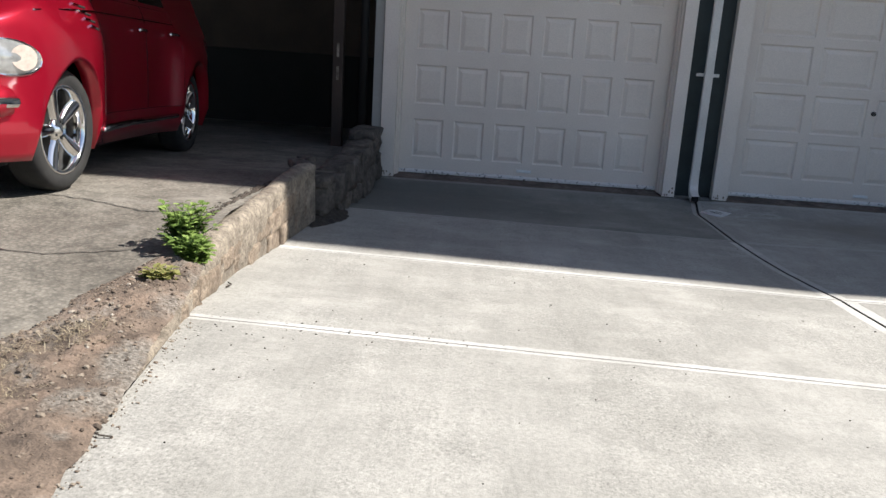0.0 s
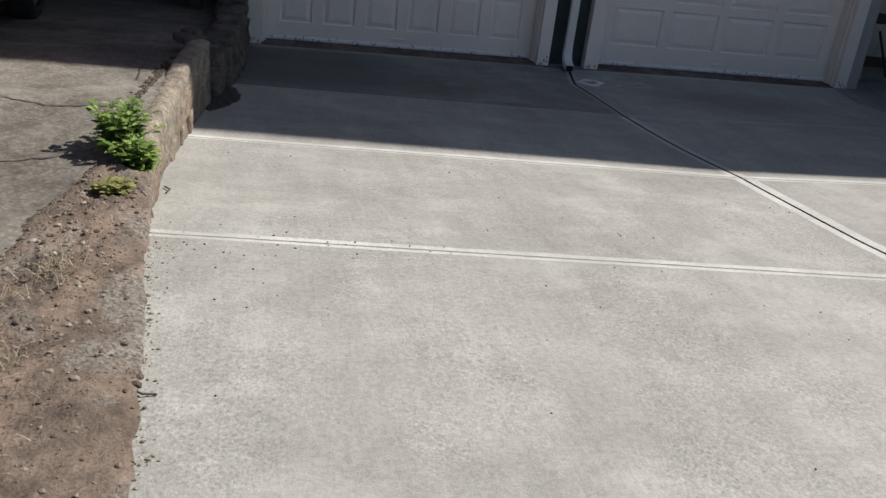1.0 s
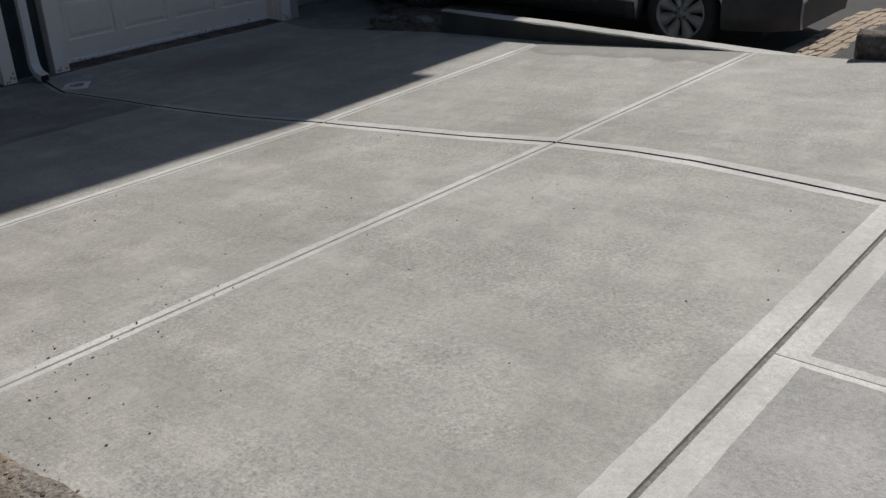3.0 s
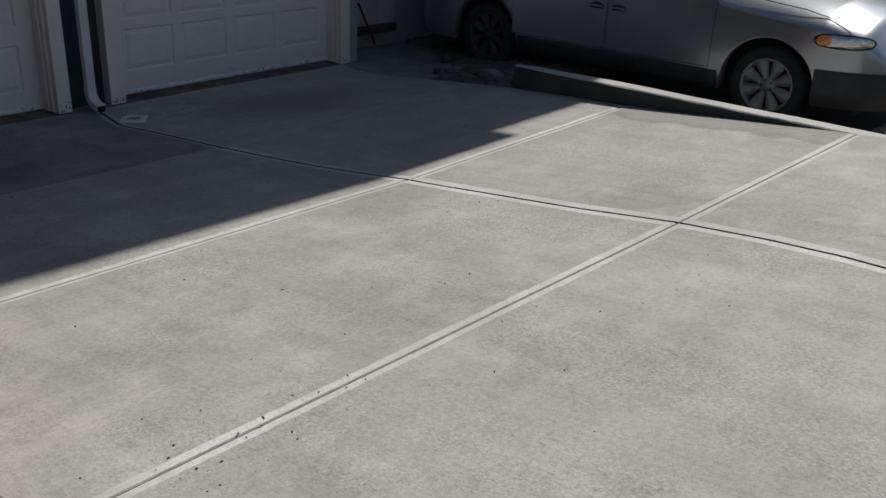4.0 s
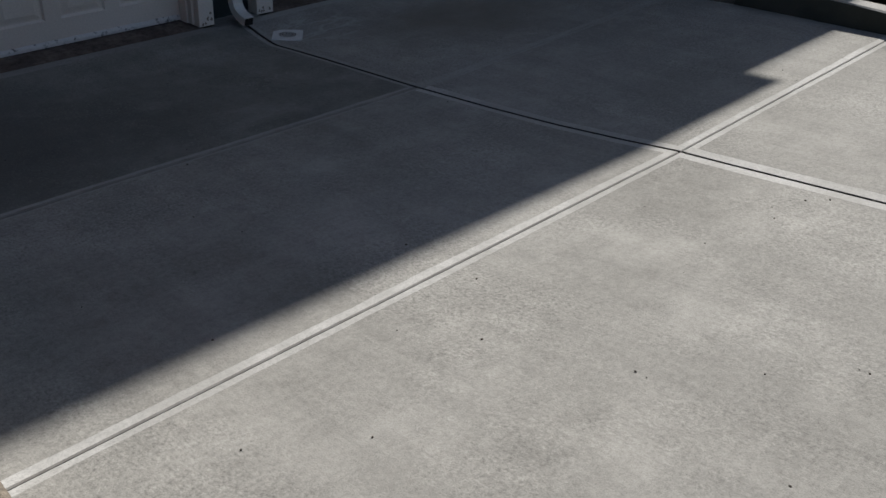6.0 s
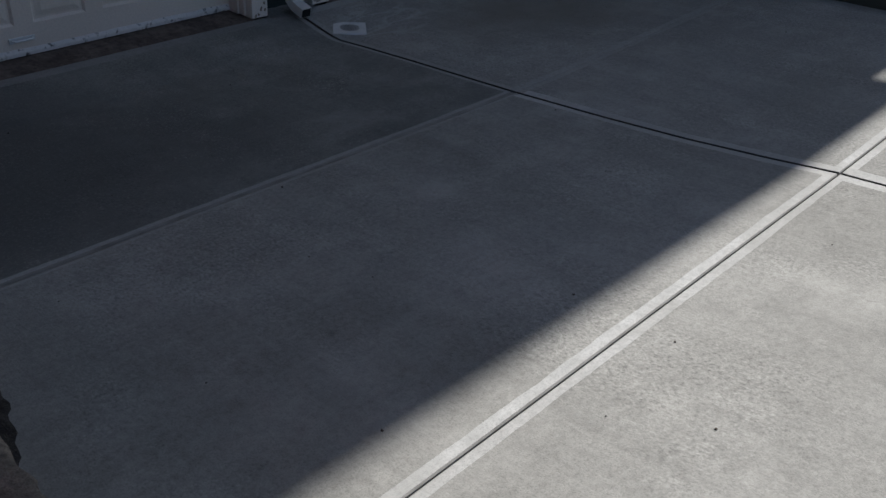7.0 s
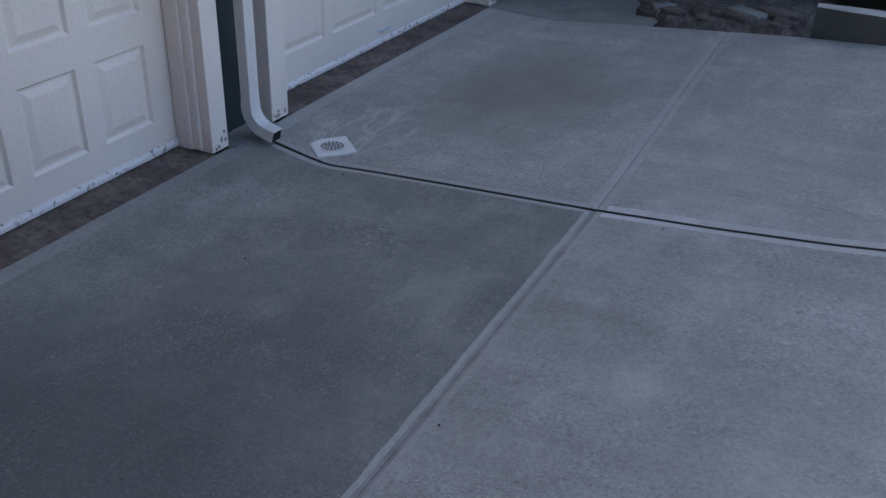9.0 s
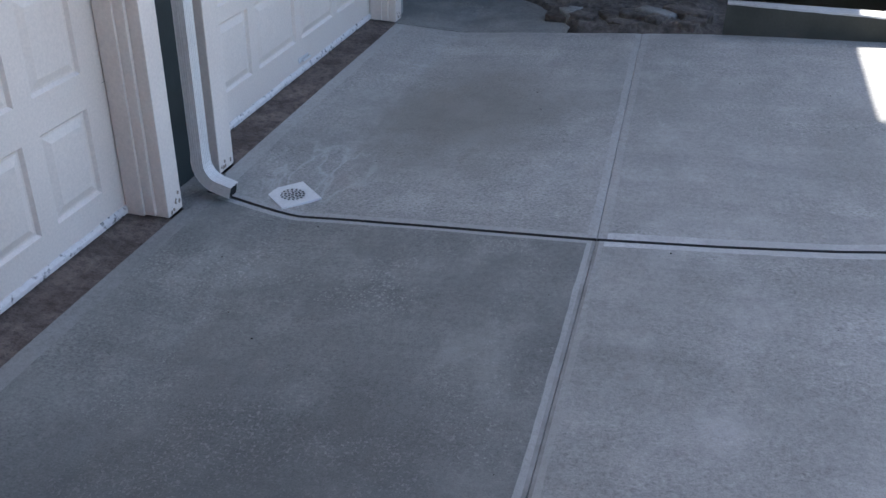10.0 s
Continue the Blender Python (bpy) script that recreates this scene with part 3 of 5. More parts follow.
    tagged(part("garage_roof", box(-1.0, 5.4, 8.95, 15.0, 3.0, 3.2, 0.01), M_STUCCO), "flat pale garage roof edge", "roof", kind="structure")
    # added out of view to block northern sky and darken the slab
    tagged(part("sky_block_north", box(-0.95, 5.3, 9.3, 15.0, 3.2, 9.5), M_STUCCO), "unseen pale stucco block added over the garage to cut skylight", "wall", kind="structure")
    tagged(part("wall_side", box(-0.95, -0.86, 9.22, 15.0, -0.6, 3.0), M_STUCCO), "pale stucco side wall of the garage", "wall", kind="structure")
    tagged(part("wall_far_side", box(5.165, 5.30, 9.23, 15.0, -0.6, 3.0), M_STUCCO), "pale stucco outer wall of the garage", "wall", kind="structure")
    tagged(part("wall_back", box(-0.9, 5.2, 14.8, 15.0, -0.6, 3.0), M_STUCCO), "back wall of the garage", "wall", kind="structure")
    for x0, x1 in ((-0.73, 1.90), (2.49, 5.05)):
        def f(u, v):
            x = x0 + (x1 - x0) * u
            return (x, 9.188 + 0.205 * v + 0.006 * fuzz(x * 4, 1) * (v < 0.1), -0.440 + 0.022 * v + 0.003 * fuzz(x * 9, v * 9))
        tagged(part("door_sill", grid(f, span(0, 1, 0.02), [0, 0.1, 0.3, 0.5, 0.7, 0.9, 1]), M_SILL, smooth=True), "dirty brown strip of old floor under the garage door", "sill", "garage sills", "structure")


garage()


def downspout():
    top = thing("downspout", pose(2.166, 9.15, -0.44), "white ribbed metal downspout with a kicked-out foot", "downspout")
    # ribbed section
    w, d = 0.036, 0.028
    sec = []
    for side in range(4):
        for k in range(10):
            t = -1 + 2 * k / 10
            rib = 0.0025 * (1 if k % 2 else 0)
            p = ((t * w, -d + rib), (w - rib, t * d), (-t * w, d - rib), (-w + rib, -t * d))[side]
            sec.append(p)
    path = [(0, 0.03, 3.3), (0, 0.03, 0.16)]

    def run(pts, scale=1.0, crimp=0.0):
        bm = bmesh.new()
        rings = []
        for i, p in enumerate(pts):
            a, b = Vector(pts[max(i - 1, 0)]), Vector(pts[min(i + 1, len(pts) - 1)])
            t = (b - a).normalized()
            depth = Vector((0, -t.z, t.y))
            grow = scale * (1 + crimp * (i % 2 and 0 < i < len(pts) - 2))
            rings.append([bm.verts.new(Vector(p) + grow * (Vector((u, 0, 0)) + depth * v)) for u, v in sec])
        for p, q in zip(rings, rings[1:]):
            for k in range(len(sec)):
                bm.faces.new((p[k], p[(k + 1) % len(sec)], q[(k + 1) % len(sec)], q[k]))
        return bm
    part("pipe", run(path), M_ALU, top)
    bend = [Vector((0, 0.03, 0.20))]
    for k in range(13):
        a = math.radians(75 * k / 12)
        bend.append(Vector((0, 0.03 - 0.115 * (1 - math.cos(a)), 0.17 - 0.115 * math.sin(a))))
    bend.append(Vector((0, -0.122, 0.041)))
    part("elbow", run([tuple(p) for p in bend], 1.04, 0.05), M_ALU, top)
    part("mouth", grid(lambda u, v: (u, -0.1195 - 0.006 * v / 0.04, 0.041 + v), [-0.034, 0.034], [-0.0255, 0.0255]), M_HOLE, top, "dark open mouth")
    bm = box(-0.105, 0.105, 0.064, 0.068, 1.165, 1.195, 0.001)
    box(-0.040, 0.040, -0.003, -0.001, 1.165, 1.195, 0.001, bm)
    for s in (-1, 1):
        box(s * 0.0395 - 0.0015, s * 0.0395 + 0.0015, -0.003, 0.066, 1.165, 1.195, 0, bm)
    part("strap", bm, M_ALU, top, "white strap")


downspout()


DRAIN_X, DRAIN_Y, DRAIN_TURN = 2.325, 8.808, -41.0


def floor_drain():
    top = thing("floor_drain", pose(DRAIN_X, DRAIN_Y, slab_z(DRAIN_X, DRAIN_Y) + 0.003, 0, 0, DRAIN_TURN), "square pale metal floor drain plate with a round patch of holes", "drain")
    # the plate: a square sheet with a slightly dished round middle
    n, h = 48, 0.101
    rings = []
    bm = bmesh.new()
    for r, z in ((0.0, 0.0010), (0.03, 0.0012), (0.055, 0.0022), (0.062, 0.004), (1.0, 0.004), (1.03, -0.012)):
        ring = []
        for k in range(n):
            a = 2 * math.pi * k / n
            c, q = math.cos(a), math.sin(a)
            m = h * r / max(abs(c), abs(q)) if r > 0.9 else max(r, 0.002)
            ring.append(bm.verts.new((m * c, m * q, z)))
        rings.append(ring)
    for p, q in zip(rings, rings[1:]):
        for k in range(n):
            bm.faces.new((p[k], p[(k + 1) % n], q[(k + 1) % n], q[k]))
    part("plate", bm, M_STEEL, top, "pale worn metal plate")
    holes = [(0.0, 0.0)] + [(0.019 * math.cos(a), 0.019 * math.sin(a)) for a in [math.pi / 3 * k for k in range(6)]]
    holes += [(0.036 * math.cos(a), 0.036 * math.sin(a)) for a in [math.pi / 6 * k + 0.2 for k in range(12)]]
    holes += [(0.053 * math.cos(a), 0.053 * math.sin(a)) for a in [math.pi / 8 * k for k in range(16)]]
    for x, y in holes:
        bm = bmesh.new()
        bm.faces.new([bm.verts.new((x + 0.0062 * math.cos(b), y + 0.0062 * math.sin(b), 0.0036)) for b in [2 * math.pi * q / 12 for q in range(12)]])
        part("hole", bm, M_HOLE, top)


floor_drain()


def block(parent, name, c, size, seed, mat, turn=0.0, cuts=3):
    """A rough hewn block."""
    bm = box(-size[0] / 2, size[0] / 2, -size[1] / 2, size[1] / 2, 0, size[2])
    bmesh.ops.subdivide_edges(bm, edges=bm.edges, cuts=cuts, use_grid_fill=True)
    for v in bm.verts:
        p = v.co
        q = p * 6 + Vector((seed * 7.3, seed * 3.1, 0))
        r = 0.03 * min(size) / 0.15
        v.co += Vector((fuzz(*q), fuzz(q.y, q.z, q.x), 0.6 * fuzz(q.z, q.x, q.y))) * r
        q = q * 3.7
        v.co += Vector((fuzz(*q), fuzz(q.y, q.z, q.x), 0.5 * fuzz(q.z, q.x, q.y))) * r * 0.7
        ex = [abs(p.x) / size[0] * 2, abs(p.y) / size[1] * 2, abs(p.z - size[2] / 2) / size[2] * 2]
        if sorted(ex)[1] > 0.95:
            v.co = Vector((v.co.x * 0.94, v.co.y * 0.96, size[2] / 2 + (v.co.z - size[2] / 2) * 0.95))
    ob = part(name, bm, mat, parent, smooth=True)
    ob.matrix_local = pose(*c, 0, 0, turn)
    return ob


# ---------------------------------------------------------------- right side: curb, van's drive
def right_side():
    def f(s, v):
        y = s
        top = -0.066 + 0.006 * fuzz(y * 2, 4)
        prof = ((5.022, -0.9), (5.020, top - 0.01), (5.030, top), (5.165, top + 0.004), (5.176, top - 0.008), (5.18, -0.9))
        x, z = prof[v]
        if v > 2:
            x -= float(np.interp(y, (5.9, 6.6, 6.92), (0.0, 0.05, 0.085)))
        return (x + 0.006 * fuzz(y * 3, v), y, z + 0.003 * fuzz(y * 9, v * 3))
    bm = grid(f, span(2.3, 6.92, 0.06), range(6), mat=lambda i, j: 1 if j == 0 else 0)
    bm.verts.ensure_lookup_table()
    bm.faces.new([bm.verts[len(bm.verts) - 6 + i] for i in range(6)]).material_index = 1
    tagged(part("curb", bm, (M_CURB, M_CURBSIDE)), "low concrete curb with a pale top and a dark green-grey side", "curb", kind="structure")

    def g(x, y):
        z = float(np.interp(y, (-1, 2.1, 3.4, 4.0, 12), (0.15, 0.1, -0.16, -0.41, -0.42))) - 0.14 * (y > 7.85 and x < 6.75)
        return (x, y, z + 0.01 * fuzz(x * 2, y * 2))
    bm = grid(g, span(5.17, 14, 0.2), span(1.9, 14, 0.15))
    tagged(part("side_drive", bm, M_ASPH), "dark asphalt drive under the parked van", "driveway", kind="structure")

    # rough older apron between the curb's end and the garage, broken along its edge
    def h(x, y):
        e = min(1.0, max(0.0, (x - float(np.interp(y, (7.0, 7.9, 8.3, 9.0), (5.0, 5.04, 5.75, 6.4))) - 0.05 * fuzz(y * 2.3, 8)) / 0.10))
        k = min(1.0, max(0.0, (y - 6.95) / 0.15))
        return (x, y, slab_z(min(x, 5.0), y) - 0.035 + (0.07 + 0.03 * fuzz(x * 4, y * 4, 1) + 0.02 * fuzz(x * 13, y * 13) + 0.012 * fuzz(x * 33, y * 33)) * e * k)
    bm = grid(h, span(4.9, 6.9, 0.03), span(6.9, 9.6, 0.03))
    apron = thing("rough_apron", Matrix(), "broken old grey paving beside the garage corner", "paving", kind="structure")
    part("mortar_bed", bm, M_STONE2, apron)
    strip = lambda x, y: (x, y, slab_z(5.0, y) - 0.002 + 0.003 * fuzz(x * 6, y * 6))
    part("patched_strip", grid(strip, span(5.031, 6.7, 0.05), span(7.95, 9.7, 0.05)), M_ROUGH, apron)
    rng = random.Random(12)
    for k in range(26):
        y = rng.uniform(7.05, 9.0)
        x = float(np.interp(y, (7.0, 7.9, 8.3, 9.0), (5.12, 5.16, 5.9, 6.55))) + abs(rng.gauss(0, 0.22))
        w, d = rng.uniform(0.10, 0.30), rng.uniform(0.10, 0.34)
        block(apron, "broken_slab", (x, y, slab_z(5.0, y) - 0.02), (w, d, rng.uniform(0.05, 0.10)), 60 + k, M_STONE2 if k % 7 else M_ROUGH, rng.uniform(-30, 30))

    def straw(x, y):
        return (x, y, bed_z(y) + 0.03 * fuzz(x * 3, y * 3) + 0.012 * fuzz(x * 11, y * 11))
    bm = grid(straw, span(5.2, 12, 0.1), span(2.1, 4.2, 0.08))
    tagged(part("straw_bed", bm, M_STRAW, smooth=True), "patch of sunlit dry straw and litter", "dry grass", kind="structure")


def bed_z(y):
    return float(np.interp(y, (1.9, 2.6, 3.3, 4.2), (0.12, -0.06, -0.25, -0.43)))


right_side()


def side_gate():
    gate = thing("wooden_gate", pose(5.32, 9.55, -0.36), "shaded wooden gate with brown rails and weathered pale boards", "gate")
    part("post", box(0.02, 0.15, 0, 0.1, 0, 2.1, 0.005), M_TAN, gate, "tan timber post")
    for z in (0.10, 0.55, 1.25):
        part("rail", box(0.155, 0.95, 0.02, 0.07, z, z + 0.10, 0.004), M_BROWN, gate, "brown rail")
    for z0, z1 in ((0.205, 0.545), (0.655, 1.245)):
        for k in range(5):
            part("board", box(0.16 + 0.157 * k, 0.16 + 0.157 * k + 0.153, 0.035, 0.055, z0, z1, 0.003), M_BOARD, gate, "weathered pale board")
    tagged(part("wall_beyond_gate", box(5.3, 12.0, 9.75, 9.95, -0.8, 3.0), M_STUCCO), "shaded stucco wall beyond the gate", "wall", kind="structure")
    stick = part("broom_stick", tube([(5.50, 9.42, 0.14), (5.64, 9.30, -0.30)], 0.012, 8), M_BLACK)
    tagged(stick, "thin dark stick leaning by the gate", "stick")


side_gate()


# the tall house whose corner throws the long shade
def tall_house():
    top = thing("house", pose(9.4, 6.09, -0.5), "tall pale stucco house with a projecting upper part", "house")
    part("lower_wall", box(0, 9, 0, 14, 0, 7.55), M_STUCCO, top)
    part("upper_wall", box(0.4, 9, 0, 14, 7.55, 22.0), M_STUCCO, top)
    part("bay", box(0, 0.4, -0.21, 14, 7.55, 22.0), M_STUCCO, top)


tall_house()


# ---------------------------------------------------------------- left side: retaining wall, dark carport
def retaining_wall():
    top = thing("retaining_wall", Matrix(), "low old retaining wall of rough mortared stone", "wall", kind="structure")
    # rendered core with a rounded worn top
    def f(y, k):
        x = wall_x(y) + 0.004
        t = float(np.interp(y, (3.2, 3.7, 4.3, 4.7, 5.9, 6.55), (0.05, 0.085, 0.14, 0.175, 0.17, 0.185)))
        t = max(t, slab_z(x, y) + 0.025)
        prof = ((0.01, -0.55), (0.0, t - 0.16), (0.002, t - 0.06), (-0.004, t - 0.014), (-0.020, t), (-0.058, t + 0.003), (-0.098, t - 0.003), (-0.122, t - 0.025), (-0.135, -0.3))
        u, z = prof[k]
        a = 1.0 if 0 < k < 8 else 0.0
        return (x + u + a * (0.018 * fuzz(y * 5, z * 7, 1) + 0.014 * fuzz(y * 17, z * 17, 2) + 0.006 * fuzz(y * 41, z * 41, 6)), y, z + a * (0.016 * fuzz(y * 4, k * 0.4, 3) + 0.009 * fuzz(y * 17, k, 9)))
    bm = grid(f, span(3.25, 6.55, 0.02), range(9))
    for loop in ([v for v in bm.verts][:9], [v for v in bm.verts][-9:]):
        bm.faces.new(loop)
    part("mortar_core", bm, M_STONE, top, "sandy worn mortar facing", smooth=True)
    rng = random.Random(4)
    foot_at = lambda x, y: (x, y, slab_z(-0.9, y) - 0.012 + 0.012 * fuzz(x * 14, y * 14) + 0.01 * max(0.0, -0.9 - x))
    part("footing", grid(foot_at, span(-1.15, -0.845, 0.03), span(6.35, 9.22, 0.05)), M_STONE2, top, "dark crumbled footing", smooth=True)
    # faced stones that stand out of the mortar
    y, k = 3.75, 100
    while y < 6.3:
        ln = rng.uniform(0.18, 0.40)
        x = wall_x(y + ln / 2)
        foot = slab_z(x, y + ln / 2) - 0.02
        t = float(np.interp(y, (3.7, 4.3, 4.7, 6.55), (0.085, 0.14, 0.175, 0.185)))
        tall = max(0.05, (t - foot) * rng.uniform(0.62, 0.78))
        rows = 1 if tall < 0.14 else 2
        for r in range(rows):
            hh = tall / rows
            block(top, "faced_stone", (x - 0.040 + rng.uniform(0, 0.010), y + ln / 2 + 0.07 * r, foot + hh * r), (0.09, ln + 0.01, hh + 0.01), k, M_MORTAR, rng.uniform(-3, 3), 5)
            k += 1
        y += ln
    # taller block end near the garage, two courses
    y = 6.66
    k = 0
    while y < 9.1:
        ln = rng.uniform(0.28, 0.42)
        x = float(np.interp(y, (6.6, 7.3, 7.8, 9.2), (-1.0, -0.96, -0.93, -0.97)))
        z = -0.42
        hs = (0.24, 0.22, 0.2) if y < 8 else (0.26, 0.22, 0.20)
        toph = float(np.interp(y, (6.6, 7.2, 8.0, 9.1), (0.05, 0.03, 0.05, 0.12)))
        while z < toph - 0.06:
            hh = min(rng.choice(hs), toph - z)
            block(top, "stone", (x + rng.uniform(-0.012, 0.012), y + ln / 2, z), (0.22, ln - 0.012, hh), k, M_STONE2)
            z += hh
            k += 1
        y += ln
    for i, (dx, dy, s) in enumerate(((-1.06, 6.70, 0.13), (-1.14, 6.80, 0.10), (-1.10, 6.95, 0.09))):
        block(top, "loose_stone", (dx, dy, 0.10), (s, s * 1.3, 0.05), 40 + i, M_STONE2, 30 * i)


retaining_wall()


def rubble_foot():
    def f(a, r):
        q = r * (1 + 0.30 * fuzz(math.cos(a) * 1.6, math.sin(a) * 1.6, 5) + 0.10 * fuzz(math.cos(a) * 7, math.sin(a) * 7, 2))
        x, y = -0.945 + 0.17 * q * math.cos(a), 6.86 + 0.46 * q * math.sin(a)
        h = 0.075 * max(0.0, 1 - r) ** 0.8
        return (x, y, slab_z(x, y) - 0.006 + h + (0.05 * fuzz(x * 9, y * 9, 3) + 0.03 * fuzz(x * 24, y * 24, 1) + 0.012 * fuzz(x * 60, y * 60, 2)) * (1.02 - r))
    bm = grid(f, span(0, 2 * math.pi, 0.08), span(0.02, 1.0, 0.06))
    bmesh.ops.remove_doubles(bm, verts=bm.verts, dist=0.001)
    tagged(part("earth_bank", bm, M_SOIL, smooth=True), "dark bank of crumbled earth at the wall's corner", "earth")


rubble_foot()


def carport():
    tagged(part("wall_west", box(-9.0, -0.96, 11.6, 11.8, -1.0, 3.6), M_BROWN), "dark brown board back wall of the shaded carport", "wall", kind="structure")
    tagged(part("skirting_west", box(-9.0, -0.96, 11.54, 11.597, -1.0, 0.5), M_BLACK), "black lower boarding of the carport wall", "trim", kind="structure")
    # roof stays out of view and reaches forward to cut skylight on the car
    tagged(part("carport_roof", box(-9.2, -1.32, 6.3, 12.0, 2.5, 2.7, 0.01), M_BROWN), "dark brown flat carport roof, unseen, drawn out to cut skylight", "roof", kind="structure")
    tagged(part("wall_far_west", box(-9.2, -9.0, 3.0, 12.0, -1.0, 4.0), M_STUCCO), "neighbouring stucco wall", "wall", kind="structure")
    # tall dark mass, never in view, added to keep western sky off the slab
    tagged(part("sky_block_west", box(-9.0, -1.34, 6.35, 12.0, 2.72, 15.0), M_BROWN), "tall unseen dark brown block added above the carport to cut skylight", "wall", kind="structure")
    post = thing("carport_post", pose(-1.32, 9.4, -0.25), "dark timber carport post with a pale tag", "post")
    part("timber", box(-0.05, 0.05, -0.05, 0.05, 0, 2.75, 0.005), M_BROWN, post)
    for z in (0.70, 0.86 + 0.06):
        part("tag", box(-0.012, 0.012, -0.056, -0.0505, z, z + 0.13, 0.001), M_STONE, post, "pale paper tag")
    pipe = thing("vent_pipe", pose(-1.06, 9.3, -0.2), "dark upright pipe beside the garage wall", "pipe")
    part("pipe", tube([(0, 0, 0), (0, 0, 3.2)], 0.04, 16), M_BLACK, pipe, smooth=True)


carport()


# ---------------------------------------------------------------- cars
M_RED = surface("metallic red paint", (0.40, 0.004, 0.022), (0.48, 0.007, 0.032), 2.0, 0.30, 0.6, grain=400, relief=0.02, depth=0.0005, coat=1.0, coord="Object")
M_SILVER = surface("metallic silver paint", (0.30, 0.32, 0.345), (0.36, 0.38, 0.405), 2.0, 0.30, 0.75, grain=400, relief=0.02, depth=0.0005, coat=1.0, coord="Object")
M_GLASS = surface("dark car glass", (0.006, 0.007, 0.008), (0.01, 0.011, 0.012), 1.0, 0.05, coat=0.5)
M_RUBBER = surface("tyre rubber", (0.012, 0.012, 0.012), (0.03, 0.029, 0.028), 14.0, 0.85, grain=120, relief=0.4, depth=0.002, coord="Object")
M_PLASTIC = surface("dark grey plastic", (0.018, 0.018, 0.019), (0.04, 0.04, 0.042), 6.0, 0.6)
M_CHROME = surface("chrome", (0.78, 0.78, 0.78), (0.88, 0.88, 0.88), 8.0, 0.08, 1.0, relief=0.0)
M_ALLOY = surface("dull alloy", (0.20, 0.20, 0.197), (0.31, 0.307, 0.30), 10.0, 0.5, 0.4, relief=0.05)
M_LAMP = surface("clear lamp", (0.30, 0.31, 0.31), (0.62, 0.62, 0.60), 14.0, 0.08, 0.5, coat=1.0)
M_LAMPBACK = surface("lamp reflector", (0.35, 0.36, 0.37), (0.7, 0.7, 0.7), 30.0, 0.12, 0.8, coat=1.0)
M_AMBER = surface("amber lens", (0.75, 0.22, 0.02), (0.9, 0.33, 0.04), 25.0, 0.15, coat=1.0)
M_PEACH = surface("pale peach lens", (0.45, 0.37, 0.32), (0.66, 0.55, 0.48), 25.0, 0.15, coat=1.0)
M_SEAM = surface("seam shadow gap", (0.006, 0.006, 0.006), (0.01, 0.01, 0.01), 5.0, 0.9)


